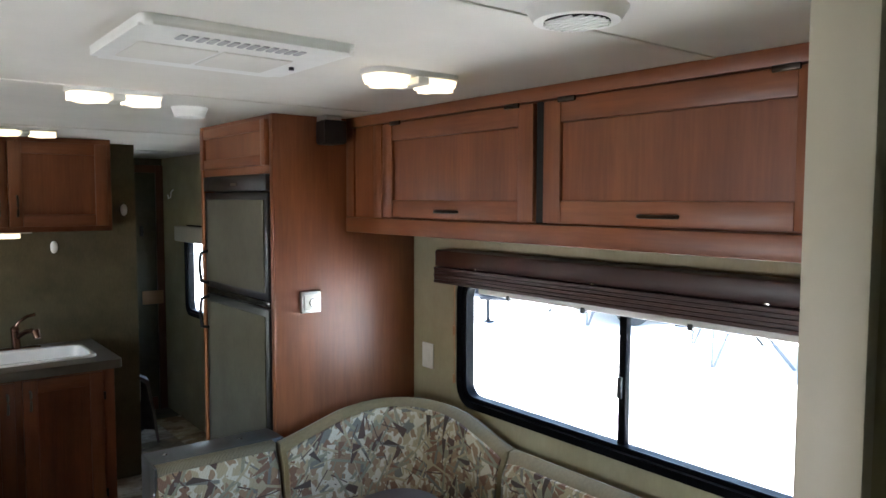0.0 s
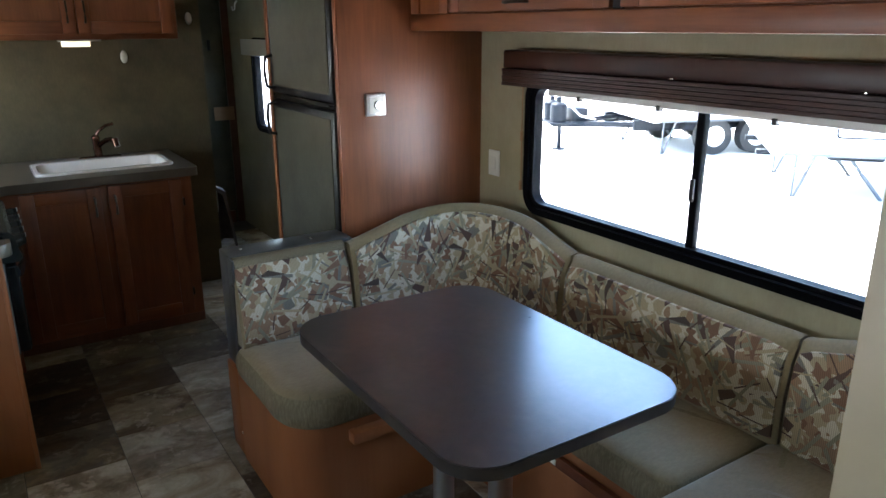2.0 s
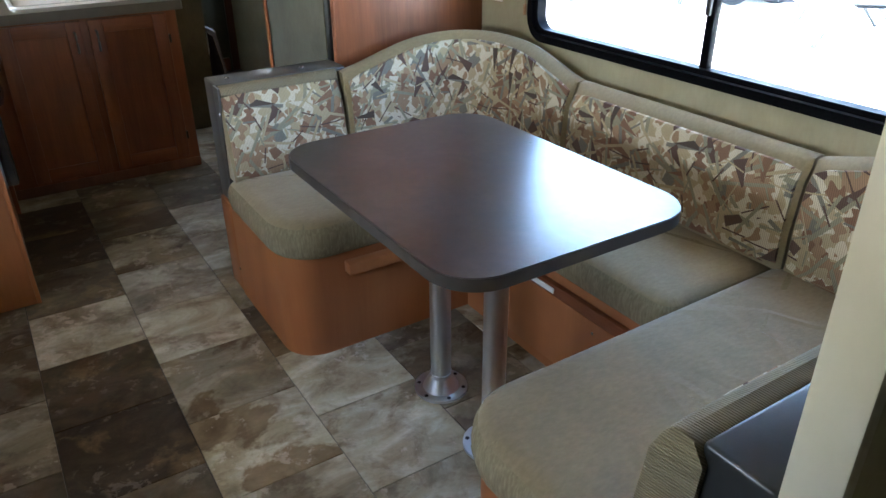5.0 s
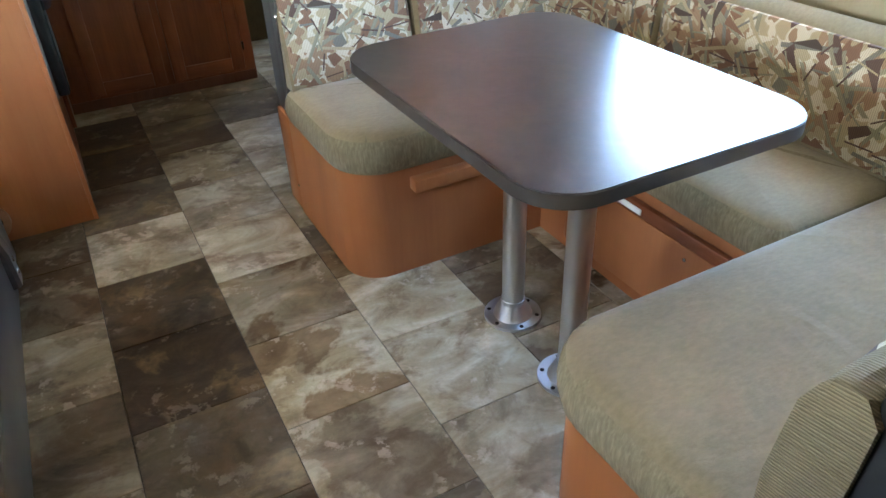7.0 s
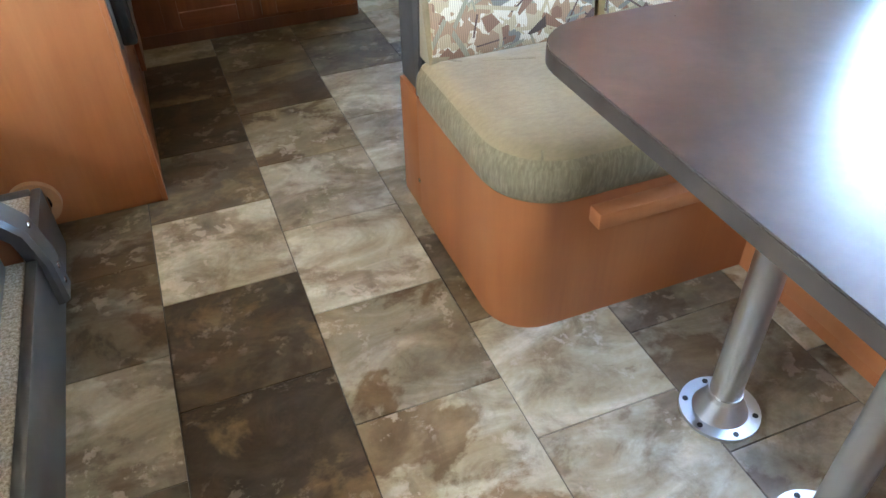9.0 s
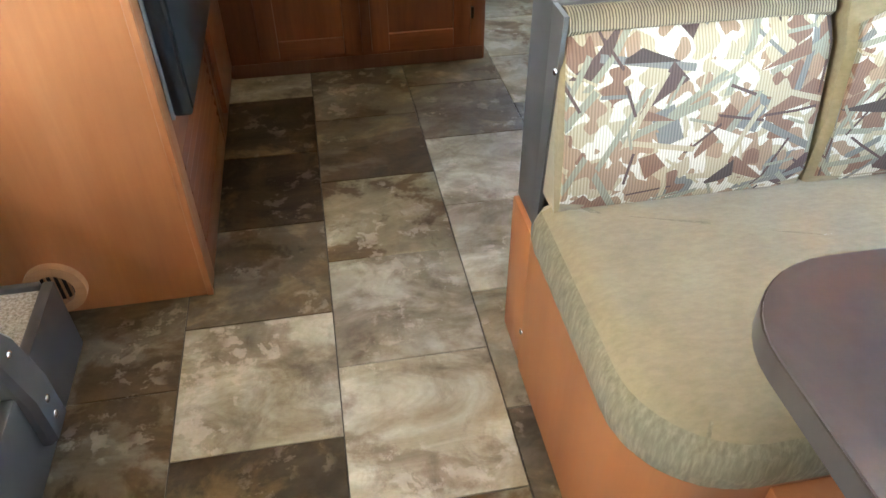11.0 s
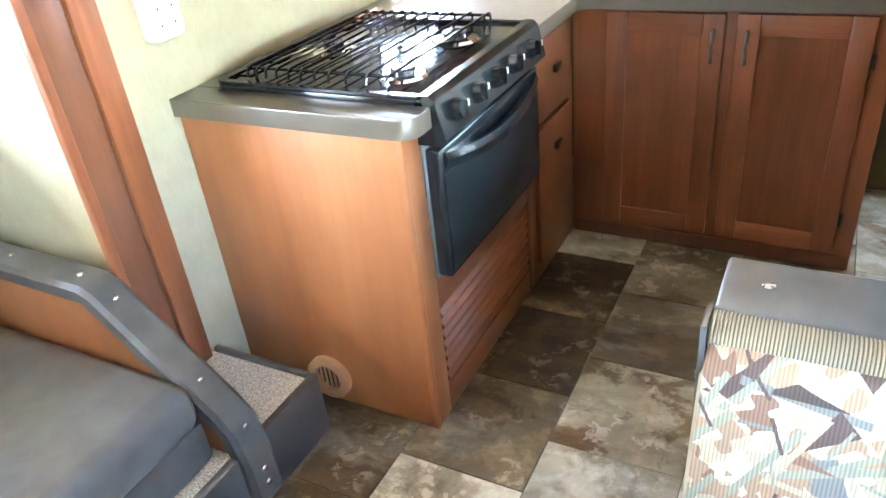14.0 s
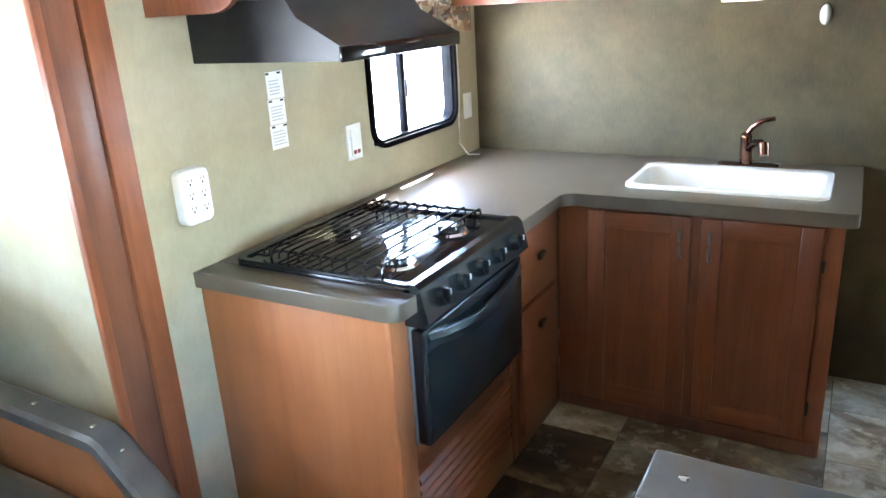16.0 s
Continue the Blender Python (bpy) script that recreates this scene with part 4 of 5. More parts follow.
def dinette_table():
    t = thing("dinette_table", "dark brown laminate pedestal table with rounded corners on two steel legs", "table", (1.13, 2.03, 0))
    x0, x1, y0, y1, z = 0.811, 1.482, 1.60, 2.525, 0.722
    part("tabletop", prism(bmesh.new(), rounded(x0, y0, x1, y1, [0.115] * 4, 10), z - 0.034, z, top=0.003, bottom=0.003, seg=2), TABLE, t)
    part("edge_band", ring(bmesh.new(), rounded(x0 - 0.002, y0 - 0.002, x1 + 0.002, y1 + 0.002, [0.117] * 4, 10), rounded(x0 + 0.004, y0 + 0.004, x1 - 0.004, y1 - 0.004, [0.111] * 4, 10), z - 0.031, z - 0.003, "z"), TABLE_EDGE, t, "matt brown edge band")
    for lx, ly in ((1.112, 2.148), (1.098, 1.862)):
        leg = part("leg", cyl(bmesh.new(), (lx, ly, 0.03), (lx, ly, z - 0.036), 0.031, seg=28), STEEL, t, "round brushed steel leg")
        part("floor_flange", cyl(bmesh.new(), (lx, ly, 0.0), (lx, ly, 0.009), 0.081, seg=36), STEEL, leg, "round steel floor flange")
        bm = bmesh.new()
        cyl(bm, (lx, ly, 0.009), (lx, ly, 0.05), 0.056, 0.036, 32)
        cyl(bm, (lx, ly, 0.05), (lx, ly, 0.062), 0.036, 0.034, 32)
        part("socket", bm, STEEL, leg, "conical steel socket")
        part("top_flange", cyl(bmesh.new(), (lx, ly, z - 0.046), (lx, ly, z - 0.0345), 0.075, seg=30), STEEL, leg)
        for k in range(6):
            a = 2 * math.pi * (k + 0.3) / 6
            part("bolt", cyl(bmesh.new(), (lx + 0.069 * math.cos(a), ly + 0.069 * math.sin(a), 0.008), (lx + 0.069 * math.cos(a), ly + 0.069 * math.sin(a), 0.0105), 0.006, seg=10), BLACK, leg, "dark bolt")


dinette_table()


def window_blind():
    b = thing("window_blind", "dark cherry wooden valance over a raised blind", "blind", (1.85, 2.0, 1.34))
    part("valance", boxed((1.832, 1.10, 1.408), (RIGHT - 0.001, 2.845, 1.472), 0.007), DARK_WOOD, b, "dark wooden valance board")
    for k in range(5):
        part("slat", boxed((1.815 + 0.002 * (k % 2), 1.10, 1.346 + 0.0122 * k), (1.895, 2.83, 1.3577 + 0.0122 * k), 0.0012, 1), DARK_WOOD, b, "raised dark slat")
    part("bottom_rail", boxed((1.845, 1.10, 1.322), (1.885, 2.60, 1.345), 0.004), WHITE, b, "pale bottom rail")
    for y in (2.44, 2.10, 1.72, 1.36):
        part("clip", boxed((1.84, y - 0.008, 1.312), (1.86, y + 0.008, 1.33), 0.003), BLACK, b, "small dark cord clip")
    for y in (2.60, 2.05, 1.50):
        part("staple", boxed((1.829, y - 0.006, 1.405), (1.8335, y + 0.006, 1.414), 0.001), CHROME, b)
    bm = bmesh.new()
    tube(bm, [(1.905, 2.81, 1.35), (1.906, 2.812, 1.15), (1.907, 2.81, 0.95)], 0.0022, 6)
    part("cord", bm, PALE_WOOD, b, "pale cord")
    for z in (1.15, 0.955):
        part("cord_end", cyl(bmesh.new(), (1.905, 2.811, z - 0.018), (1.905, 2.811, z + 0.018), 0.006, seg=10), PALE_WOOD, b)


window_blind()


def wall_plates():
    p = thing("outlet_plate", "white plastic switch plate on the wall beside the dinette window", "outlet", (RIGHT, 3.0, 0.965))
    part("plate", boxed((RIGHT - 0.008, 2.963, 0.962), (RIGHT - 0.0005, 3.034, 1.068), 0.003), WHITE, p)
    part("rocker", boxed((RIGHT - 0.0105, 2.983, 0.99), (RIGHT - 0.0075, 3.014, 1.04), 0.002), WHITE, p)
    t = thing("thermostat", "silver-grey square thermostat with a round dial on the wood panel", "thermostat", (1.418, 3.098, 1.23))
    part("plate", boxed((1.376, 3.082, 1.232), (1.460, 3.0995, 1.315), 0.004), STEEL, t)
    part("face", boxed((1.386, 3.078, 1.243), (1.450, 3.0825, 1.304), 0.003), WHITE, t)
    part("dial", cyl(bmesh.new(), (1.422, 3.079, 1.273), (1.422, 3.068, 1.273), 0.017, 0.014, 20), STEEL, t)
    s = thing("speaker", "small black wedge speaker below the ceiling", "speaker", (1.52, 3.04, 1.90))
    part("bracket", boxed((1.455, 3.02, 1.962), (1.52, 3.099, 1.984), 0.003), STEEL, s)
    part("housing", prism(bmesh.new(), [(1.435, 3.0), (1.528, 3.0), (1.518, 3.092), (1.45, 3.092)], 1.875, 1.965, top=0.008, bottom=0.012), BLACK, s)


wall_plates()

# ---- ceiling fittings ----
def dome_light(x, y, turn):
    d = thing("ceiling_light", "white twin-lens ceiling light switched on", "lamp", (x, y, TOP), "ceiling lights")
    part("base", prism(bmesh.new(), rounded(x - 0.135, y - 0.058, x + 0.135, y + 0.058, [0.05] * 4, 6), TOP - 0.014, TOP - 0.0005, bottom=0.005), WHITE, d)
    part("switch_bar", boxed((x - 0.018, y - 0.058, TOP - 0.034), (x + 0.018, y + 0.058, TOP - 0.0145), 0.005), WHITE, d)
    for s in (-1, 1):
        a, b = sorted((x + s * 0.02, x + s * 0.129))
        part("lens", prism(bmesh.new(), rounded(a, y - 0.052, b, y + 0.052, [0.04] * 4, 6), TOP - 0.038, TOP - 0.0145, bottom=0.02), LAMP, d, "warm glowing ribbed lens")
    d.rotation_euler = (0, 0, radians(turn))
    return d


first = dome_light(1.185, 2.11, 0)
copy_thing(first, pose(0.68, 2.90, TOP))
copy_thing(first, pose(0.66, 4.36, TOP))

ac = thing("air_conditioner", "white ceiling air-conditioner cover with louvred vents", "air conditioner", (0.695, 2.10, TOP))
part("housing", prism(bmesh.new(), rounded(0.472, 1.90, 0.90, 2.28, [0.02] * 4, 6), TOP - 0.02, TOP - 0.0005, bottom=0.015, seg=4), WHITE, ac)
for i in range(13):
    part("vent_slot", boxed((0.555 + 0.02 * i, 1.945, TOP - 0.023), (0.567 + 0.02 * i, 1.985, TOP - 0.0195), 0.001, 1), INK, ac, "grey louvre slot")
for k in range(2):
    part("filter_grille", boxed((0.51 + 0.165 * k, 2.05, TOP - 0.023), (0.665 + 0.165 * k, 2.22, TOP - 0.0195), 0.002), CEILING, ac, "pale filter grille")
part("knob", cyl(bmesh.new(), (0.86, 2.12, TOP - 0.027), (0.86, 2.12, TOP - 0.019), 0.006, seg=10), BLACK, ac)

det = thing("smoke_detector", "round white smoke detector on the ceiling", "detector", (0.988, 3.15, TOP))
bm = bmesh.new()
cyl(bm, (0.988, 3.15, TOP - 0.034), (0.988, 3.15, TOP - 0.0005), 0.05, 0.062, 28)
part("housing", bm, WHITE, det)

vent = thing("ceiling_vent", "round white ceiling vent with slanted slats", "vent", (1.035, 1.43, TOP))
bm = bmesh.new()
cyl(bm, (1.035, 1.43, TOP - 0.022), (1.035, 1.43, TOP - 0.0005), 0.072, 0.086, 40)
part("rim", bm, WHITE, vent)
part("throat", cyl(bmesh.new(), (1.035, 1.43, TOP - 0.0235), (1.035, 1.43, TOP - 0.021), 0.055, seg=36), DARK_GAP, vent, "dark throat")
for i in range(8):
    u = -0.0455 + 0.013 * i
    h = math.sqrt(max(0.054 ** 2 - u * u, 0.0001))
    part("slat", boxed((1.035 + u - 0.003, 1.43 - h, TOP - 0.027), (1.035 + u + 0.003, 1.43 + h, TOP - 0.0235), 0.001), WHITE, vent)
# ---- kitchen ----
CT, FACE, SINKF, CABL = 0.862, 0.13, 4.482, 3.375


def cooker_cabinet():
    c = thing("base_cabinet", "maple base cabinet round the cooker with a louvred panel", "cabinet", (-0.18, 3.7, 0), "kitchen base cabinets")
    part("side_panel", boxed((LEFT + 0.001, CABL, 0.0), (FACE - 0.002, CABL + 0.018, CT - 0.045), 0.002), WOOD_BASE, c, "maple laminate side panel")
    part("corner_strip", boxed((FACE - 0.012, CABL - 0.004, 0.0), (FACE + 0.003, CABL + 0.012, CT - 0.045), 0.003), WOOD_BASE, c)
    part("stile", boxed((FACE - 0.018, CABL + 0.012, 0.0), (FACE, 3.452, CT - 0.045), 0.002), WOOD_BASE, c)
    part("stile", boxed((FACE - 0.018, 4.045, 0.0), (FACE, 4.085, CT - 0.045), 0.002), WOOD_Z, c)
    part("body", boxed((LEFT + 0.002, CABL + 0.02, 0.005), (FACE - 0.02, 4.08, 0.42)), WOOD_Z, c)
    part("lower_panel", boxed((FACE - 0.018, 3.453, 0.0), (FACE - 0.008, 4.044, 0.44)), WOOD_Y, c)
    part("rail", boxed((FACE - 0.008, 3.453, 0.335), (FACE - 0.001, 4.044, 0.44), 0.002), WOOD_Y, c)
    part("rail", boxed((FACE - 0.008, 3.453, 0.0), (FACE - 0.001, 4.044, 0.085), 0.002), WOOD_Y, c)
    for k in range(7):
        z = 0.095 + 0.034 * k
        bm = prism(bmesh.new(), [(z, FACE - 0.016), (z, FACE - 0.001), (z + 0.007, FACE + 0.001), (z + 0.032, FACE - 0.014)], 3.46, 4.037, "y")
        bmesh.ops.recalc_face_normals(bm, faces=bm.faces)
        part("louvre", bm, WOOD_Y, c, "slanted wooden louvre")
    vx, vz = -0.195, 0.086
    bm = bmesh.new()
    circ = [(vz + 0.066 * math.cos(a), vx + 0.066 * math.sin(a)) for a in (2 * math.pi * i / 36 for i in range(36))]
    hole = [(vz + 0.042 * math.cos(a), vx + 0.042 * math.sin(a)) for a in (2 * math.pi * i / 36 for i in range(36))]
    v = part("floor_vent", ring(bm, circ, hole, CABL - 0.02, CABL - 0.0005, "y"), PALE_WOOD, c, "round golden-brown heating vent ring")
    part("throat", cyl(bmesh.new(), (vx, CABL - 0.003, vz), (vx, CABL - 0.0008, vz), 0.044, seg=30), DARK_GAP, v, "dark vent throat")
    for i in range(5):
        u = -0.030 + 0.015 * i
        h = math.sqrt(0.042 ** 2 - u * u)
        part("slat", boxed((vx + u - 0.0018, CABL - 0.011, vz - h), (vx + u + 0.0018, CABL - 0.003, vz + h), 0.001), PALE_WOOD, v)


cooker_cabinet()


def drawer_cabinet():
    c = thing("base_cabinet", "maple drawer cabinet between cooker and corner", "cabinet", (-0.15, 4.26, 0), "kitchen base cabinets")
    part("body", boxed((LEFT + 0.002, 4.087, 0.0), (FACE - 0.018, SINKF - 0.002, CT - 0.046)), WOOD_Z, c)
    part("face_frame", boxed((FACE - 0.017, 4.087, 0.0), (FACE, SINKF - 0.002, CT - 0.046), 0.001), WOOD_Z, c)
    for z0, z1, hz in ((0.555, 0.80, 0.69), (0.075, 0.535, 0.44)):
        d = part("drawer_front", boxed((FACE + 0.001, 4.105, z0), (FACE + 0.019, 4.415, z1), 0.004), WOOD_Y, c, "flat maple drawer front")
        part("pull", boxed((FACE + 0.019, 4.235, hz - 0.012), (FACE + 0.034, 4.285, hz + 0.012), 0.005, 3), HANDLE, d, "small dark knob pull")


drawer_cabinet()


def sink_cabinet():
    c = thing("base_cabinet", "two-door maple sink cabinet", "cabinet", (0.58, 4.8, 0), "kitchen base cabinets")
    part("body", boxed((FACE + 0.002, SINKF + 0.018, 0.0), (1.04, BACK - 0.002, CT - 0.20)), WOOD_Z, c)
    part("face_frame", boxed((FACE + 0.002, SINKF, 0.0), (1.042, SINKF + 0.017, CT - 0.046), 0.002), WOOD_Z, c)
    part("end_panel", boxed((1.026, SINKF + 0.018, CT - 0.20), (1.04, BACK - 0.002, CT - 0.046)), WOOD_Z, c)
    part("plinth", boxed((FACE + 0.01, SINKF - 0.004, 0.0), (1.036, SINKF - 0.0005, 0.05), 0.001), TRIM_WOOD, c, "dark plinth strip")
    for a, b, hx in ((0.248, 0.598, 0.568), (0.632, 0.986, 0.662)):
        d = shaker(c, "door", "y", SINKF - 0.001, a, b, 0.068, 0.805, -1, 0.062)
        bar_pull(d, (hx, SINKF - 0.02, 0.755), (hx, SINKF - 0.02, 0.665), (0, -0.02, 0), PEWTER, 0.0055, "pewter bow pull")
    for z in (0.18, 0.68):
        part("hinge", boxed((0.988, SINKF - 0.016, z - 0.02), (0.998, SINKF - 0.001, z + 0.02), 0.002), HANDLE, c)


sink_cabinet()


def worktop():
    w = thing("worktop", "brown stone-print laminate L-shaped worktop", "worktop", (0.1, 4.4, CT - 0.045))
    def arc(cx, cy, r, a0, a1, n=6):
        return [(cx + r * math.cos(radians(a0 + (a1 - a0) * i / n)), cy + r * math.sin(radians(a0 + (a1 - a0) * i / n))) for i in range(n + 1)]

    ex, ey = 0.168, 3.358
    left_end = [(LEFT + 0.001, ey)] + arc(ex - 0.045, ey + 0.045, 0.045, 270, 360) + [(ex, 3.452), (LEFT + 0.001, 3.452)]
    part("top", prism(bmesh.new(), left_end, CT - 0.044, CT, top=0.003, seg=2), COUNTER, w)
    part("top", prism(bmesh.new(), [(LEFT + 0.001, 3.452), (-0.42, 3.452), (-0.42, 4.043), (LEFT + 0.001, 4.043)], CT - 0.044, CT), COUNTER, w)
    sy = 4.44
    main = [(LEFT + 0.001, 4.043), (ex, 4.043), (ex, sy - 0.05)] + arc(ex + 0.05, sy - 0.05, 0.05, 180, 90)[1:] + [(0.352, sy), (0.352, BACK - 0.001), (LEFT + 0.001, BACK - 0.001)]
    part("top", prism(bmesh.new(), main, CT - 0.044, CT), COUNTER, w)
    part("top", prism(bmesh.new(), [(0.352, sy), (0.974, sy), (0.974, 4.585), (0.352, 4.585)], CT - 0.044, CT), COUNTER, w)
    part("top", prism(bmesh.new(), [(0.352, 4.925), (0.974, 4.925), (0.974, BACK - 0.001), (0.352, BACK - 0.001)], CT - 0.044, CT), COUNTER, w)
    part("top", prism(bmesh.new(), [(0.974, sy)] + arc(1.075 - 0.03, sy + 0.03, 0.03, 270, 360) + [(1.075, BACK - 0.001), (0.974, BACK - 0.001)], CT - 0.044, CT), COUNTER, w)


worktop()


def sink():
    s = thing("kitchen_sink", "white moulded drop-in kitchen sink", "sink", (0.66, 4.755, CT))
    outer = rounded(0.338, 4.565, 0.988, 4.950, [0.045] * 4, 6)
    lip = rounded(0.362, 4.592, 0.964, 4.885, [0.05] * 4, 6)
    bm = bmesh.new()
    ring(bm, outer, lip, CT + 0.0005, CT + 0.013, "z")
    bmesh.ops.bevel(bm, geom=[e for e in bm.edges if all(v.co.z > CT + 0.01 for v in e.verts) and len(e.link_faces) == 2 and e.calc_face_angle(0) > 0.5], offset=0.005, segments=3, profile=0.5, affect="EDGES")
    part("rim", bm, SINK_WHITE, s)
    bm, rows = bmesh.new(), []
    for k, (z, inset) in enumerate(((CT + 0.012, -0.001), (CT - 0.005, 0.006), (CT - 0.09, 0.02), (CT - 0.145, 0.03), (CT - 0.16, 0.055))):
        rows.append([bm.verts.new((x, y, z)) for x, y in rounded(0.362 + inset, 4.592 + inset, 0.964 - inset, 4.885 - inset, [0.05] * 4, 6)])
    for a, b in zip(rows, rows[1:]):
        for i in range(len(a)):
            bm.faces.new((a[i], b[i], b[(i + 1) % len(a)], a[(i + 1) % len(a)]))
    bm.faces.new(rows[-1])
    part("bowl", bm, SINK_WHITE, s)
    part("drain", cyl(bmesh.new(), (0.62, 4.74, CT - 0.1595), (0.62, 4.74, CT - 0.156), 0.04, seg=24), STEEL, s, "steel drain")
    f = thing("faucet", "oiled bronze single-lever kitchen faucet", "faucet", (0.69, 5.0, CT))
    part("base_plate", prism(bmesh.new(), rounded(0.585, 4.972, 0.80, 5.022, [0.024] * 4, 6), CT + 0.0005, CT + 0.013, top=0.004), BRONZE, f)
    bm = bmesh.new()
    cyl(bm, (0.685, 4.998, CT + 0.013), (0.68, 4.998, CT + 0.11), 0.022, 0.02, 18)
    ball(bm, (0.68, 4.998, CT + 0.112), 0.0215)
    part("body", bm, BRONZE, f)
    part("lever", tube(bmesh.new(), [(0.68, 4.998, CT + 0.118), (0.70, 4.99, CT + 0.152), (0.735, 4.98, CT + 0.178), (0.775, 4.97, CT + 0.188)], 0.0085, 8), BRONZE, f)
    bm = bmesh.new()
    tube(bm, [(0.69, 4.99, CT + 0.07), (0.72, 4.93, CT + 0.105), (0.742, 4.885, CT + 0.115), (0.755, 4.86, CT + 0.105)], 0.0135, 10)
    cyl(bm, (0.756, 4.862, CT + 0.118), (0.762, 4.845, CT + 0.078), 0.019, 0.016, 16)
    part("spout", bm, BRONZE, f)


sink()


def cooker():
    k = thing("gas_cooker", "black three-burner gas range with oven and wire grate", "cooker", (-0.12, 3.75, 0.43))
    y0, y1, x0, x1 = 3.455, 4.040, -0.415, 0.172
    part("body", boxed((x0 + 0.01, y0 + 0.012, 0.445), (FACE - 0.001, y1 - 0.012, CT - 0.002)), COOKER_BLACK, k)
    part("cooktop", prism(bmesh.new(), rounded(x0, y0 - 0.012, x1 - 0.012, y1 + 0.010, [0.02, 0.01, 0.01, 0.02], 4), CT + 0.001, CT + 0.014, top=0.005), GLOSS_BLACK, k, "glossy black enamel cooktop")
    lip = rounded(x0, y0 - 0.012, x1 - 0.012, y1 + 0.010, [0.02, 0.01, 0.01, 0.02], 4)
    part("raised_edge", ring(bmesh.new(), lip, rounded(x0 + 0.018, y0 + 0.006, x1 - 0.03, y1 - 0.008, [0.015, 0.01, 0.01, 0.015], 4), CT + 0.0145, CT + 0.021, "z"), COOKER_BLACK, k)
    bm = prism(bmesh.new(), [(CT + 0.024, x1 - 0.03), (CT + 0.024, x1 - 0.008), (CT + 0.012, x1 + 0.006), (0.79, x1 + 0.026), (0.775, x1 + 0.012), (0.775, FACE), (CT + 0.001, FACE)], y0 - 0.012, y1 + 0.01, "y")
    bmesh.ops.recalc_face_normals(bm, faces=bm.faces)
    part("control_panel", bm, COOKER_BLACK, k, "sloping black knob panel")
    for i, ky in enumerate((3.52, 3.625, 3.735, 3.84, 3.965)):
        c0 = Vector((x1 + 0.016, ky, 0.832))
        n = Vector((0.97, 0, 0.24))
        kn = part("knob", cyl(bmesh.new(), c0 - n * 0.002, c0 + n * 0.022, 0.026, 0.021, 24), COOKER_BLACK, k, "ridged black knob")
        g = bmesh.new()
        box(g, c0 + n * 0.024 - Vector((0.006, 0.0065, 0.019)), c0 + n * 0.024 + Vector((0.008, 0.0065, 0.019)), 0.003)
        part("grip", g, COOKER_BLACK, kn)
        part("pointer", boxed(c0 + n * 0.03 + Vector((0.0, -0.0015, 0.004)), c0 + n * 0.03 + Vector((0.004, 0.0015, 0.018))), WHITE, kn, "white pointer line")
    door = part("oven_door", boxed((FACE + 0.006, y0 - 0.004, 0.435), (FACE + 0.045, y1 + 0.004, 0.762), 0.008, 3), COOKER_BLACK, k, "black oven door")
    part("door_glass", boxed((FACE + 0.044, y0 + 0.006, 0.447), (FACE + 0.048, y1 - 0.006, 0.70), 0.002), OVEN, door, "dark glass")
    part("door_edge", boxed((FACE + 0.001, y0 - 0.006, 0.43), (FACE + 0.008, y1 + 0.006, 0.775), 0.001), GREY_TRIM, door, "grey metal edge")
    bm = bmesh.new()
    steps = 16
    rows = []
    for i in range(steps + 1):
        f = i / steps
        y = y0 + 0.015 + (y1 - y0 - 0.03) * f
        sag = 0.03 * math.sin(math.pi * f)
        out = FACE + 0.048 + 0.028 * math.sin(math.pi * f) ** 0.6
        z = 0.738 - sag
        rows.append([bm.verts.new(p) for p in ((out, y, z + 0.012), (out + 0.006, y, z - 0.004), (out, y, z - 0.026), (out - 0.014, y, z - 0.022), (out - 0.014, y, z + 0.01))])
    for a, b in zip(rows, rows[1:]):
        for j in range(5):
            bm.faces.new((a[j], a[(j + 1) % 5], b[(j + 1) % 5], b[j]))
    bm.faces.new(rows[0][::-1])
    bm.faces.new(rows[-1])
    bmesh.ops.recalc_face_normals(bm, faces=bm.faces)
    part("door_handle", bm, COOKER_BLACK, door, "wide bowed black handle")
    top = CT + 0.014
    for bx, by, r in ((0.03, 3.58, 0.045), (0.02, 3.87, 0.052), (-0.27, 3.74, 0.045)):
        bowl = part("burner", cyl(bmesh.new(), (bx, by, top), (bx, by, top + 0.006), r + 0.012, r + 0.004, 28), CHROME, k, "shiny burner ring")
        bm = bmesh.new()
        cyl(bm, (bx, by, top + 0.006), (bx, by, top + 0.018), r * 0.62, r * 0.55, 24)
        cyl(bm, (bx, by, top + 0.018), (bx, by, top + 0.023), r * 0.68, r * 0.6, 24)
        part("burner_cap", bm, COOKER_BLACK, bowl, "black burner cap")
    gz = top + 0.033
    g = part("grate", tube(bmesh.new(), [(x0 + 0.07, y0 + 0.035, gz - 0.004), (x1 - 0.11, y0 + 0.035, gz - 0.004)], 0.004, 8), GLOSS_BLACK, k, "black wire pan grate")
    part("end_bar", tube(bmesh.new(), [(x0 + 0.07, y1 - 0.035, gz - 0.004), (x1 - 0.11, y1 - 0.035, gz - 0.004)], 0.004, 8), GLOSS_BLACK, g)
    for f in (0.0, 0.07, 0.14, 0.22, 0.31, 0.40, 0.50, 0.60, 0.72, 0.86, 1.0):
        x = x0 + 0.08 + (x1 - x0 - 0.20) * f
        loop = [(x, y1 - 0.03 + 0.014 * math.sin(a), gz - 0.014 + 0.014 * math.cos(a)) for a in (0.4, 1.0, 1.6, 2.2, 2.8)]
        part("wire", tube(bmesh.new(), [(x, y0 + 0.018, gz - 0.022), (x, y0 + 0.022, gz - 0.006), (x, y0 + 0.034, gz), (x, y1 - 0.034, gz)] + loop, 0.0033, 7), GLOSS_BLACK, g)
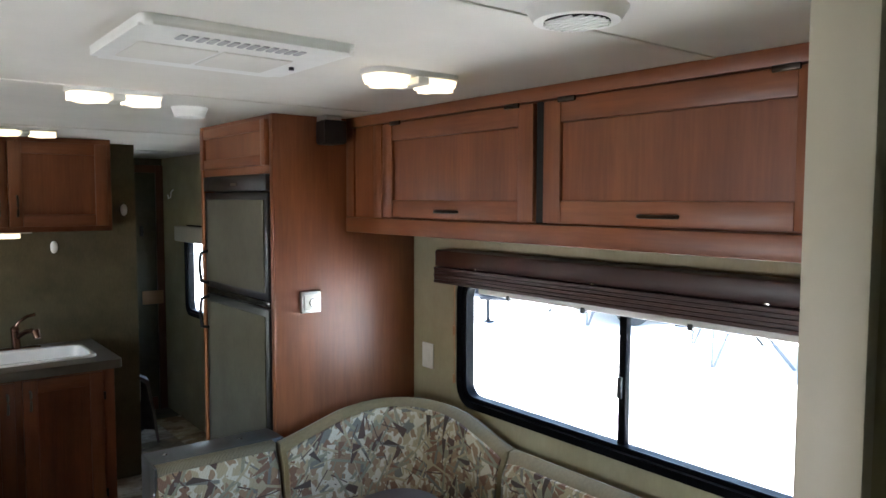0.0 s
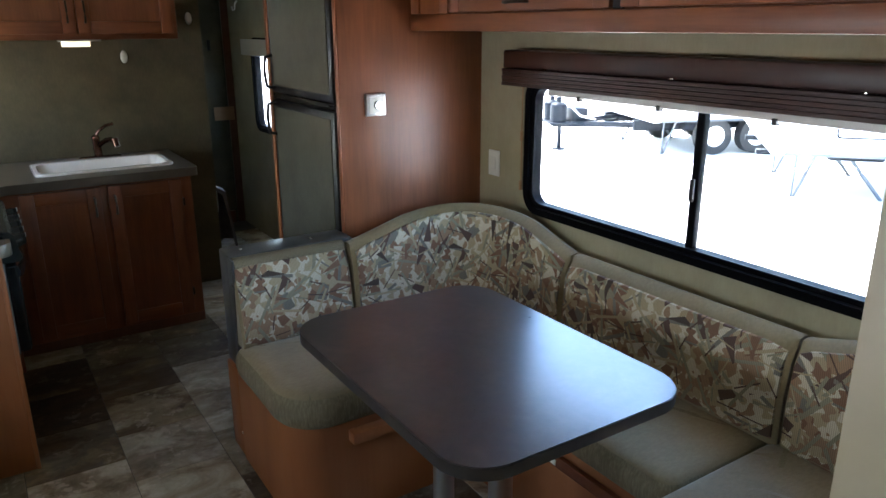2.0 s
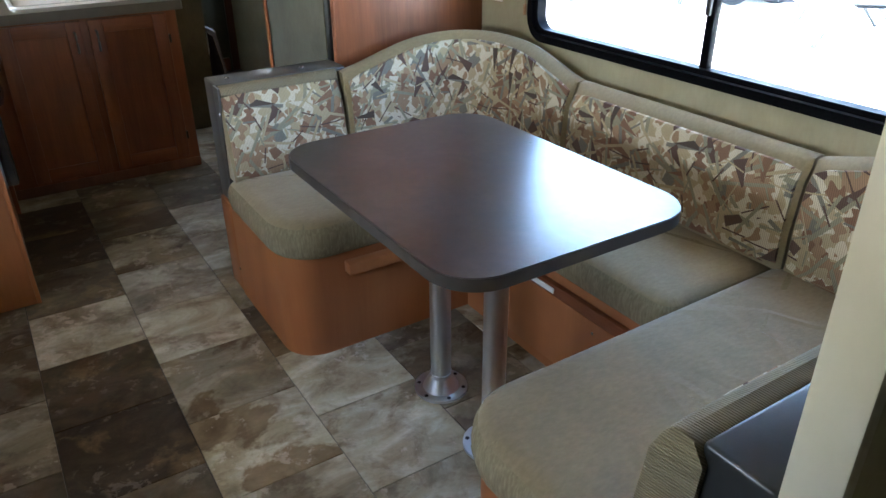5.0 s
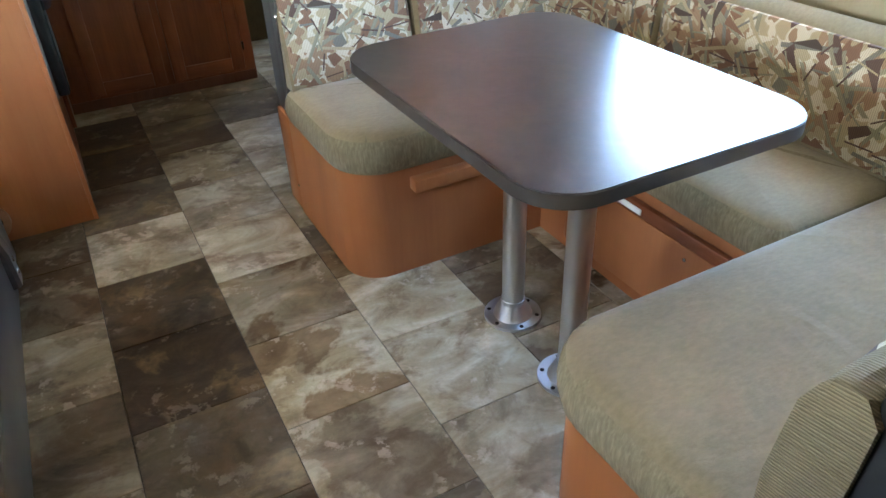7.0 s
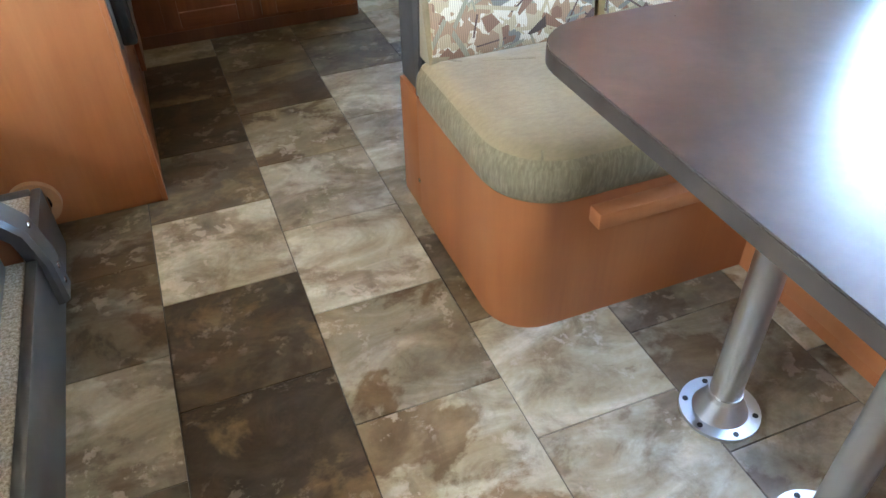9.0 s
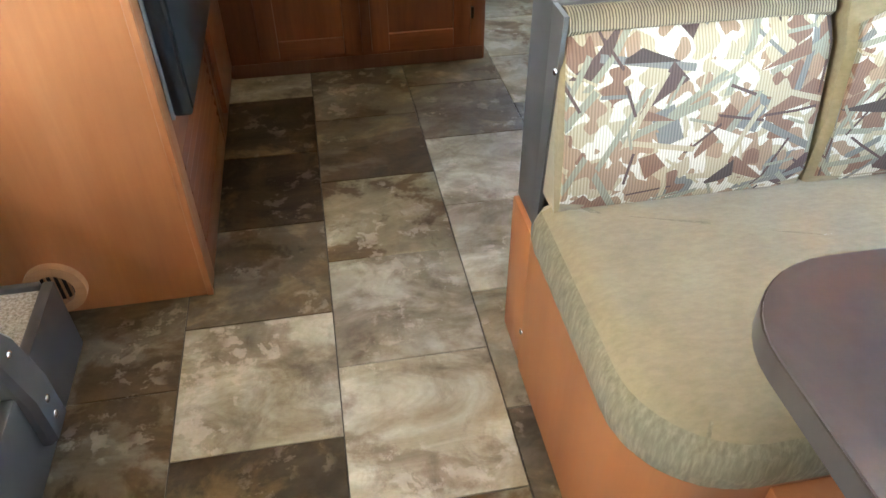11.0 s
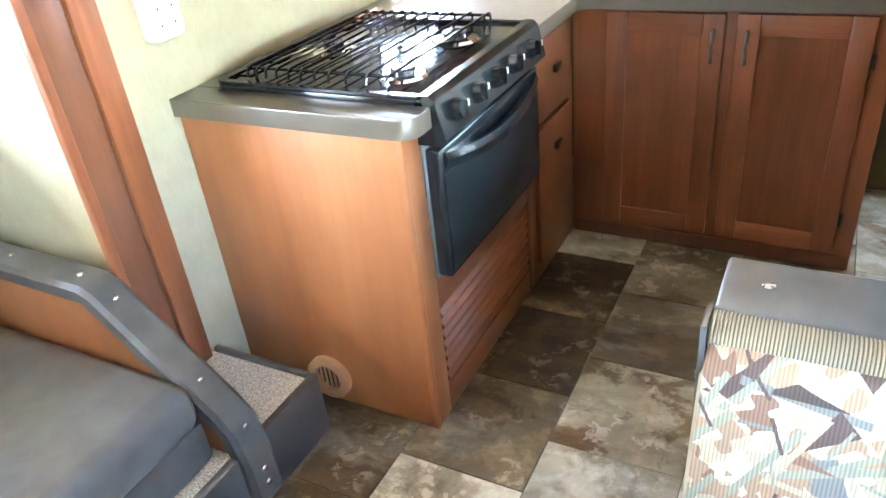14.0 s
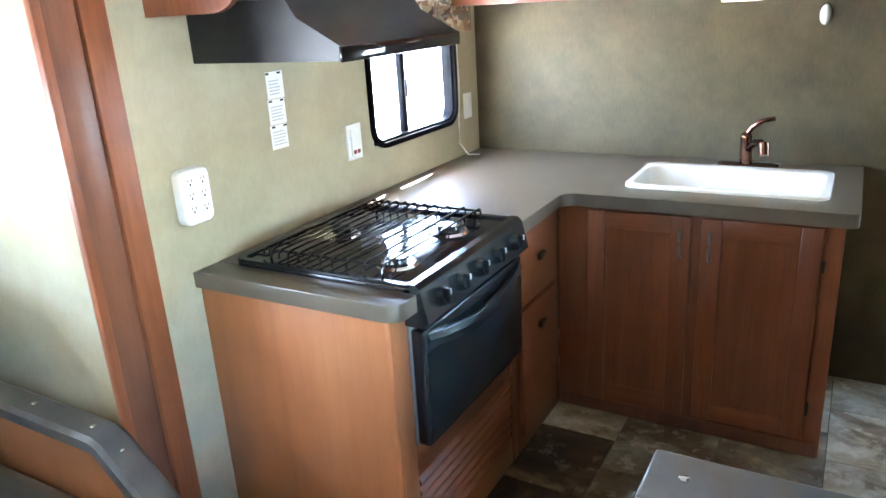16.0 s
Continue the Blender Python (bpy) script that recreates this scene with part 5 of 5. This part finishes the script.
    for fx in (x0 + 0.09, x1 - 0.13):
        for fy in (y0 + 0.035, y1 - 0.035):
            part("foot", cyl(bmesh.new(), (fx, fy, top), (fx, fy, gz - 0.003), 0.0035, seg=8), GLOSS_BLACK, g)
    for i in range(5):
        part("vent_slot", boxed((x0 + 0.025, y0 + 0.05 + i * 0.105, top + 0.0005), (x0 + 0.06, y0 + 0.10 + i * 0.105, top + 0.004), 0.001), COOKER_BLACK, k)


cooker()


def hood_and_uppers():
    h = thing("cooker_hood", "black metal cooker hood with a lit underside", "hood", (-0.25, 3.76, 1.40))
    prof = [(1.40, LEFT + 0.001), (1.40, -0.012), (1.432, -0.006), (1.50, -0.13), (1.545, -0.16), (1.545, LEFT + 0.001)]
    bm = prism(bmesh.new(), prof, 3.478, 4.045, "y")
    bmesh.ops.recalc_face_normals(bm, faces=bm.faces)
    part("canopy", bm, BLACK, h, "sloped black canopy")
    part("lip", boxed((-0.014, 3.476, 1.397), (-0.003, 4.047, 1.433), 0.003), GLOSS_BLACK, h)
    part("light_lens", boxed((-0.16, 3.92, 1.392), (-0.05, 4.02, 1.3995), 0.003), LAMP, h, "small lit lens")
    u = thing("overhead_cabinet", "maple overhead cabinet above the cooker with a curved end panel", "cabinet", (-0.3, 3.8, 1.52))
    end = [(1.52, LEFT + 0.001), (1.52, -0.27)] + [(1.52 + 0.06 - 0.06 * math.cos(radians(a)), -0.27 + 0.09 * math.sin(radians(a))) for a in (15, 30, 45, 60, 75, 90)] + [(TOP - 0.001, -0.18), (TOP - 0.001, LEFT + 0.001)]
    for y in (3.352, 4.06):
        bm = prism(bmesh.new(), end, y, y + 0.018, "y")
        bmesh.ops.recalc_face_normals(bm, faces=bm.faces)
        part("end_panel", bm, WOOD_Z, u, "maple end panel with a curved lower corner")
    part("body", boxed((LEFT + 0.002, 3.371, 1.548), (-0.205, 4.059, TOP - 0.002)), WOOD_Z, u)
    for a, b in ((3.374, 3.713), (3.717, 4.056)):
        d = shaker(u, "door", "x", -0.204, a, b, 1.57, 1.95, 1, 0.055)
        bar_pull(d, (-0.184, (a + b) / 2 - 0.045, 1.60), (-0.184, (a + b) / 2 + 0.045, 1.60), (0.02, 0, 0))
    w = thing("overhead_cabinet", "two-door maple overhead cabinet above the sink", "cabinet", (0.5, 4.95, 1.53))
    part("body", boxed((LEFT + 0.002, 4.802, 1.501), (1.125, BACK - 0.002, TOP - 0.002), 0.002), WOOD_Z, w)
    part("face_frame", boxed((LEFT + 0.002, 4.784, 1.497), (1.128, 4.801, TOP - 0.003), 0.003), WOOD_X, w)
    for a, b, hx in ((0.17, 0.635, 0.60), (0.645, 1.105, 0.68), (-0.30, 0.16, 0.13)):
        d = shaker(w, "door", "y", 4.783, a, b, 1.525, 1.955, -1, 0.06)
        bar_pull(d, (hx, 4.764, 1.58), (hx, 4.764, 1.68), (0, -0.02, 0))
    l = thing("under_cabinet_light", "small lit lamp under the cabinet above the sink", "lamp", (0.64, 4.92, 1.53))
    part("base", boxed((0.56, 4.88, 1.487), (0.76, 4.96, 1.5005), 0.004), WHITE, l)
    part("lens", prism(bmesh.new(), rounded(0.575, 4.888, 0.71, 4.952, [0.025] * 4, 5), 1.461, 1.487, bottom=0.012), LAMP, l, "warm glowing lens")


hood_and_uppers()


def small_plates():
    a = thing("outlet_plate", "bulging white six-way outlet adapter on the beige wall", "outlet", (LEFT, 3.405, 1.0))
    part("housing", prism(bmesh.new(), rounded(3.342, 0.995, 3.440, 1.142, [0.02] * 4, 4), LEFT + 0.0005, LEFT + 0.036, "x", top=0.012), WHITE, a)
    for i in range(2):
        for j in range(3):
            y, z = 3.369 + 0.042 * i, 1.024 + 0.037 * j
            face = part("socket", boxed((LEFT + 0.0355, y - 0.014, z - 0.001), (LEFT + 0.0366, y + 0.014, z + 0.027), 0.0004, 1), WHITE, a)
            for dy, dz, hw in ((-0.006, 0.017, 0.0012), (0.006, 0.017, 0.0012), (0.0, 0.006, 0.0022)):
                part("slot", boxed((LEFT + 0.0362, y + dy - hw, z + dz - 0.003), (LEFT + 0.0371, y + dy + hw, z + dz + 0.004)), DARK_GAP, face, "dark plug slot")
    o = thing("outlet_plate", "white outlet with red test buttons above the worktop", "outlet", (LEFT, 4.13, 1.01))
    part("plate", boxed((LEFT + 0.0005, 4.088, 1.012), (LEFT + 0.008, 4.172, 1.135), 0.003), WHITE, o)
    part("face", boxed((LEFT + 0.008, 4.105, 1.028), (LEFT + 0.013, 4.155, 1.12), 0.002), WHITE, o)
    for i in (0, 1):
        part("button", boxed((LEFT + 0.013, 4.112 + 0.021 * i, 1.033), (LEFT + 0.0165, 4.128 + 0.021 * i, 1.047), 0.002), RED_BUTTON, o, "dark red button")
    s = thing("outlet_plate", "white switch plate beside the kitchen window", "outlet", (LEFT, 4.99, 1.02))
    part("plate", boxed((LEFT + 0.0005, 4.955, 1.02), (LEFT + 0.008, 5.025, 1.13), 0.003), WHITE, s)
    part("switch", boxed((LEFT + 0.008, 4.975, 1.05), (LEFT + 0.011, 5.005, 1.10), 0.001), WHITE, s)
    p = thing("notice_strip", "white printed safety notices taped to the wall", "notice", (LEFT, 3.76, 1.12))
    for i, (z0, z1) in enumerate(((1.272, 1.350), (1.196, 1.270), (1.122, 1.194))):
        sh = part("sheet", boxed((LEFT + 0.0006, 3.728 + 0.004 * (2 - i), z0), (LEFT + 0.0022, 3.80 + 0.004 * (2 - i), z1)), PAPER, p)
        bm = bmesh.new()
        for k in range(5):
            box(bm, (LEFT + 0.0022, 3.736 + 0.004 * (2 - i), z0 + 0.012 + 0.0095 * k), (LEFT + 0.0026, 3.786 + 0.004 * ((k + i) % 3), z0 + 0.0155 + 0.0095 * k))
        part("print_lines", bm, INK, sh, "grey lines of small print")
        for y in (3.735, 3.785):
            part("tape", boxed((LEFT + 0.0023, y, z1 - 0.008), (LEFT + 0.0032, y + 0.014, z1 - 0.002)), BLACK_INK, sh, "black tape")
    for x, z in ((1.27, 1.603), (0.897, 1.398)):
        e = thing("wall_sensor", "small oval white cover on the dark wallpaper", "cover", (x, BACK, z))
        part("cover", ball(bmesh.new(), (x, BACK - 0.004, z), 0.035, (0.55, 0.3, 1.0), 16), WHITE, e)
    c = thing("cable", "thin white cable hanging beside the kitchen window", "cable", (LEFT, 4.92, CT))
    part("wire", tube(bmesh.new(), [(LEFT + 0.012, 4.90, 1.40), (LEFT + 0.012, 4.905, 1.2), (LEFT + 0.014, 4.885, 1.03), (LEFT + 0.02, 4.87, 0.93), (LEFT + 0.045, 4.90, 0.875), (LEFT + 0.075, 4.95, CT + 0.005)], 0.004, 6), WHITE, c)
    cu = thing("curtain_valance", "short printed fabric valance over the kitchen window", "valance", (LEFT, 4.56, 1.42))
    bm, rows = bmesh.new(), []
    for i in range(41):
        y = 4.17 + 0.82 * i / 40
        x = LEFT + 0.05 + 0.012 * math.sin(i * 0.9)
        rows.append([bm.verts.new((x, y, 1.40 + 0.006 * math.sin(i * 1.7))), bm.verts.new((x, y, 1.527)), bm.verts.new((x - 0.006, y, 1.527)), bm.verts.new((x - 0.006, y, 1.40 + 0.006 * math.sin(i * 1.7)))])
    for a, b in zip(rows, rows[1:]):
        for k in range(4):
            bm.faces.new((a[k], b[k], b[(k + 1) % 4], a[(k + 1) % 4]))
    bmesh.ops.recalc_face_normals(bm, faces=bm.faces)
    part("cloth", bm, PRINT_Y, cu)
    part("rod", cyl(bmesh.new(), (LEFT + 0.045, 4.17, 1.53), (LEFT + 0.045, 4.78, 1.53), 0.006, seg=8), WHITE, cu)


small_plates()

# ---- sofa in the slide-out ----
def sofa():
    s = thing("sofa", "dark grey vinyl sofa with a wooden arm capped in vinyl", "sofa", (-0.65, 2.0, 0.182))
    y0, y1 = 1.09, 2.955
    part("base", boxed((-1.10, y0, 0.183), (-0.20, y1, 0.30), 0.02), VINYL, s)
    for a, b in ((y0, 2.02), (2.03, y1 - 0.005)):
        part("seat", boxed((-0.95, a + 0.004, 0.30), (-0.17, b - 0.004, 0.43), 0.05, 5), VINYL, s, "padded dark grey vinyl seat")
        part("backrest", boxed((-1.12, a + 0.004, 0.36), (-0.84, b - 0.004, 0.92), 0.06, 5), VINYL, s, "padded dark grey vinyl backrest")
    for ay in (2.96, 0.985):
        bm = prism(bmesh.new(), [(0.184, -1.10), (0.184, -0.172), (0.25, -0.178), (0.545, -0.478), (0.555, -1.10)], ay + 0.012, ay + 0.078, "y")
        bmesh.ops.recalc_face_normals(bm, faces=bm.faces)
        arm = part("arm", bm, WOOD_BASE, s, "wooden arm panel")
        rows = [(-1.10, 0.575), (-0.82, 0.574), (-0.485, 0.568), (-0.455, 0.556), (-0.185, 0.300), (-0.150, 0.255), (-0.130, 0.16), (-0.128, 0.05)]
        bm, vs = bmesh.new(), []
        for i, (x, z) in enumerate(rows):
            px, pz = rows[max(i - 1, 0)]
            qx, qz = rows[min(i + 1, len(rows) - 1)]
            t = Vector((qx - px, qz - pz)).normalized()
            nx, nz = -t.y, t.x
            vs.append([bm.verts.new((x + nx * d, ay + w, z + nz * d)) for w, d in ((0.0, -0.028), (0.0, 0.0), (0.012, 0.01), (0.078, 0.01), (0.09, 0.0), (0.09, -0.028))])
        for a, b in zip(vs, vs[1:]):
            for k in range(6):
                bm.faces.new((a[k], a[(k + 1) % 6], b[(k + 1) % 6], b[k]))
        bm.faces.new(vs[0][::-1])
        bm.faces.new(vs[-1])
        bmesh.ops.recalc_face_normals(bm, faces=bm.faces)
        part("arm_cap", bm, VINYL, arm, "grey vinyl arm cap with screws")
        for x, z, n in ((-0.76, 0.584, (0, 0, 1)), (-0.52, 0.579, (0, 0, 1)), (-0.42, 0.538, (0.7, 0, 0.7)), (-0.235, 0.362, (0.7, 0, 0.7)), (-0.139, 0.255, (0.9, 0, 0.2)), (-0.119, 0.13, (1, 0, 0)), (-0.119, 0.085, (1, 0, 0))):
            screw(arm, (x, ay + 0.045, z), n)


sofa()

# ---- bedroom beyond the partition ----
bed = thing("bed", "double bed with a dark mauve bedspread hanging to one side", "bed", (0.45, 5.95, 0))
part("base", boxed((LEFT + 0.02, 5.22, 0), (1.34, 6.70, 0.38), 0.02), WOOD_X, bed)
part("mattress", boxed((LEFT + 0.02, 5.20, 0.38), (1.38, 6.72, 0.58), 0.05, 4), WHITE, bed)
bm = bmesh.new()
rows = []
for i in range(13):
    y = 5.17 + 1.5 * i / 12
    wob = 0.02 * math.sin(i * 1.9)
    rows.append([bm.verts.new(p) for p in ((0.2, y, 0.605), (1.33, y, 0.60), (1.41 + wob, y, 0.55), (1.44 + wob, y, 0.36), (1.465 + 1.3 * wob, y, 0.15 + 0.05 * math.sin(i * 1.3)), (1.45 + 1.3 * wob, y, 0.15 + 0.05 * math.sin(i * 1.3)), (1.425 + wob, y, 0.36), (1.39, y, 0.53), (1.32, y, 0.588), (0.2, y, 0.59))])
for a, b in zip(rows, rows[1:]):
    for k in range(10):
        bm.faces.new((a[k], a[(k + 1) % 10], b[(k + 1) % 10], b[k]))
bm.faces.new(rows[0])
bm.faces.new(rows[-1][::-1])
bmesh.ops.recalc_face_normals(bm, faces=bm.faces)
part("bedspread", bm, BEDDING, bed, "dark mauve quilted bedspread")

ward = thing("wardrobe", "wallpaper-panelled wardrobe with a dark wooden frame", "wardrobe", (1.6, 6.6, 0))
part("body", boxed((1.36, 6.47, 0), (RIGHT - 0.002, FRONT - 0.002, TOP - 0.002)), PAPER_DOOR, ward)
part("post", boxed((1.862, 6.445, 0), (RIGHT - 0.002, 6.469, 1.93), 0.003), TRIM_WOOD, ward, "dark wooden post")
part("head", boxed((1.36, 6.445, 1.87), (1.861, 6.469, 1.93), 0.003), TRIM_WOOD, ward, "dark wooden head")
part("foot", boxed((1.36, 6.445, 0), (1.844, 6.469, 0.10), 0.003), TRIM_WOOD, ward, "dark wooden foot rail")
part("door", boxed((1.38, 6.452, 0.11), (1.858, 6.468, 1.86), 0.003), PAPER_DOOR, ward, "olive door panel")
part("shelf_front", boxed((1.74, 6.435, 0.845), (1.90, 6.444, 0.95), 0.004), PALE_WOOD, ward, "pale wooden drawer edge")
part("latch", boxed((1.735, 6.44, 1.38), (1.76, 6.4515, 1.46), 0.004), BLACK, ward, "black latch")
sh = thing("roller_blind", "pale pleated shade raised above the bedroom window", "blind", (RIGHT, 5.55, 1.5))
part("pelmet", boxed((RIGHT - 0.06, 5.10, 1.36), (RIGHT - 0.001, 6.03, 1.47), 0.008), SHADE, sh)
hooks = thing("coat_hook", "small white hook on the bedroom wall", "hook", (RIGHT, 6.2, 1.7))
part("hook", tube(bmesh.new(), [(RIGHT - 0.001, 6.2, 1.74), (RIGHT - 0.02, 6.2, 1.72), (RIGHT - 0.025, 6.2, 1.68), (RIGHT - 0.04, 6.2, 1.67), (RIGHT - 0.045, 6.2, 1.70)], 0.006, 8), WHITE, hooks)

# ---- parked trailers outside ----
def trailer(at, turn, length, axle, label, hitched):
    t = new("travel_trailer")
    PLACE[t.name] = Vector((0, 0, 0))
    tagged(t, label, "trailer", "parked trailers")
    w, h0, h1 = 2.4, 0.62, 3.1
    prof = [(0, h0 + 0.35), (0.25, h0), (length - 0.1, h0), (length, h0 + 0.2), (length, h1), (0.5, h1), (0.1, h1 - 0.6)]
    bm = prism(bmesh.new(), [(z, x) for x, z in prof], -w / 2, w / 2, "y")
    bmesh.ops.recalc_face_normals(bm, faces=bm.faces)
    part("body", bm, SHELL, t)
    part("skirt", boxed((0.4, -w / 2 - 0.012, h0 + 0.0), (length - 0.2, -w / 2 - 0.001, h0 + 0.04)), SHELL_LINE, t, "grey lower moulding")
    part("hatch", ring(bmesh.new(), rounded(h0 + 0.25, 1.0, h0 + 0.75, 1.7, [0.05] * 4, 4), rounded(h0 + 0.27, 1.02, h0 + 0.73, 1.68, [0.045] * 4, 4), -w / 2 - 0.012, -w / 2 - 0.001, "y"), CHASSIS, t, "baggage hatch outline")
    for s in (-0.7, 0.7):
        part("chassis_rail", boxed((0.1, s - 0.05, h0 - (0.2 if hitched else 0.07)), (length - 0.3, s + 0.05, h0 - 0.001)), CHASSIS, t)
        if hitched:
            part("tongue", tube(bmesh.new(), [(0.4, s, h0 - 0.1), (-1.25, s * 0.06, h0 - 0.12)], 0.06, 6), CHASSIS, t)
    part("tank", boxed((1.0, -0.95, h0 - (0.2 if hitched else 0.09)), (1.7, 0.2, h0 - 0.002), 0.04), CHASSIS, t, "dark underfloor tank")
    if hitched:
        for s in (-0.2, 0.2):
            bm = cyl(bmesh.new(), (-1.2, s, h0 - 0.06), (-1.2, s, h0 + 0.24), 0.155, seg=20)
            ball(bm, (-1.2, s, h0 + 0.24), 0.155, (1, 1, 0.5), 18)
            cyl(bm, (-1.2, s, h0 + 0.28), (-1.2, s, h0 + 0.40), 0.05, seg=10)
            part("gas_bottle", bm, CHASSIS, t, "blue-grey gas bottle on the drawbar")
        part("bottle_tray", boxed((-1.4, -0.4, h0 - 0.1), (-1.0, 0.4, h0 - 0.06), 0.01), CHASSIS, t)
        part("battery_box", boxed((-0.92, -0.2, h0 - 0.08), (-0.6, 0.2, h0 + 0.18), 0.03), CHASSIS, t, "black battery box")
        part("hose", tube(bmesh.new(), [(-1.2, -0.2, h0 + 0.38), (-1.0, -0.25, h0 + 0.25), (-0.8, -0.3, h0 + 0.05), (-0.5, -0.3, h0 - 0.02)], 0.02, 6), SHELL, t, "pale gas hose")
        part("jack", cyl(bmesh.new(), (-1.1, 0, 0.02), (-1.1, 0, h0 + 0.25), 0.04, seg=10), CHASSIS, t)
        part("jack_foot", cyl(bmesh.new(), (-1.1, 0, 0.0), (-1.1, 0, 0.03), 0.12, seg=12), CHASSIS, t)
    for s in (-1, 1):
        for wx in (axle, axle + 0.85):
            tyre = part("wheel", cyl(bmesh.new(), (wx, s * (w / 2 - 0.25), 0.34), (wx, s * (w / 2 - 0.03), 0.34), 0.34, seg=28), RUBBER, t)
            part("rim", cyl(bmesh.new(), (wx, s * (w / 2 - 0.04), 0.34), (wx, s * (w / 2 - 0.022), 0.34), 0.19, seg=20), SHELL, tyre)
    for lx in (0.85, length - 0.6):
        for s in (-0.9, 0.9):
            part("stabiliser", tube(bmesh.new(), [(lx, s, h0 - 0.02), (lx - 0.22, s, 0.0)], 0.022, 6), SHELL_LINE, t)
            part("stabiliser", tube(bmesh.new(), [(lx - 0.24, s, h0 - 0.02), (lx - 0.25, s, 0.0)], 0.018, 6), SHELL_LINE, t)
            part("stabiliser", tube(bmesh.new(), [(lx + 0.4, s, h0 - 0.02), (lx + 0.88, s, 0.0)], 0.026, 6), SHELL_LINE, t)
    t.matrix_world = pose(*at, 0, 0, turn)
    return t


trailer((10.66, 10.77, -0.75), -23, 7.0, 1.5, "white travel trailer with a dark chassis parked across the yard", True)
trailer((9.9, 7.35, -0.75), -49, 7.2, 4.2, "white travel trailer on stabiliser legs parked close by", False)

# ---- floor tiles ----
floor = fix("floor", boxed((LEFT - 0.05, REAR - 0.05, -0.06), (RIGHT + 0.05, FRONT + 0.05, -0.0035)), GROUT, "vinyl floor printed as slate tiles in brown, cream and grey", "floor")
XS = [-0.584, -0.2545, 0.075, 0.4075, 0.7365, 1.066, 1.3955, 1.725, 2.0545]
PITCH = 0.347
JOINT = [2.744, 3.094, 3.265, 3.094, 2.577, 2.75, 2.9, 2.70]
# known tones: (strip, row) to darkness, greyness
# strips 2 and 3 mix dark tiles with shade beside sofa and cooker
TONES = {
    (3, -4): (0.35, 0.3), (3, -3): (0.15, 0.1), (3, -2): (0.55, 0.0), (3, -1): (0.1, 0.45), (3, 0): (0.5, 0.45), (3, 1): (0.45, 0.0), (3, 2): (0.85, 0.0), (3, 3): (0.75, 0.0), (3, 4): (0.9, 0.0),
    (2, -5): (0.9, 0.0), (2, -4): (0.9, 0.1), (2, -3): (1.0, 0.0), (2, -2): (0.95, 0.0), (2, -1): (0.0, 0.6), (2, 0): (0.85, 0.0), (2, 1): (1.0, 0.0), (2, 2): (1.0, 0.0), (2, 3): (0.5, 0.2),
    (4, -4): (0.4, 0.3), (4, -3): (0.3, 0.3), (4, -2): (0.05, 0.35), (4, -1): (0.0, 0.2), (4, 0): (0.9, 0.0), (4, 1): (0.6, 0.1), (4, 2): (0.15, 0.7), (4, 3): (0.3, 0.8), (4, 4): (0.85, 0.1), (4, 5): (0.8, 0.0),
    (5, -1): (0.7, 0.3), (5, -2): (0.6, 0.1), (5, -3): (0.6, 0.2), (1, -1): (0.75, 0.0), (1, 0): (0.8, 0.0), (1, -2): (0.45, 0.3), (1, -3): (0.8, 0.1), (1, -4): (0.7, 0.2),
}
tile_rng = random.Random(5)
meshes = {}
for i, (a, b) in enumerate(zip(XS, XS[1:])):
    k0 = math.floor((REAR - JOINT[i]) / PITCH)
    for k in range(k0, k0 + 26):
        x0, x1 = max(a, LEFT) + 0.0012, min(b, RIGHT) - 0.0012
        y0, y1 = max(JOINT[i] + k * PITCH, REAR) + 0.0012, min(JOINT[i] + (k + 1) * PITCH, FRONT) - 0.0012
        dark, grey = tile_rng.random(), tile_rng.random()
        if x1 - x0 < 0.02 or y1 - y0 < 0.02:
            continue
        size = (round(x1 - x0, 3), round(y1 - y0, 3))
        if size not in meshes:
            bm = bmesh.new()
            prism(bm, [(-size[0] / 2, -size[1] / 2), (size[0] / 2, -size[1] / 2), (size[0] / 2, size[1] / 2), (-size[0] / 2, size[1] / 2)], -0.003, 0.0, top=0.0012, seg=1)
            meshes[size] = bpy.data.meshes.new("tile")
            bm.to_mesh(meshes[size])
            bm.free()
            meshes[size].materials.append(TILE)
        tile = new("tile", meshes[size])
        tile.parent, tile.location = floor, ((x0 + x1) / 2, (y0 + y1) / 2, 0)
        dark, grey = TONES.get((i, k), (min(1.0, max(0.0, (dark - 0.25) * 1.6)), 1.0 if grey > 0.75 else 0.25 * grey))
        tile.color = (dark, grey, 0, 1)
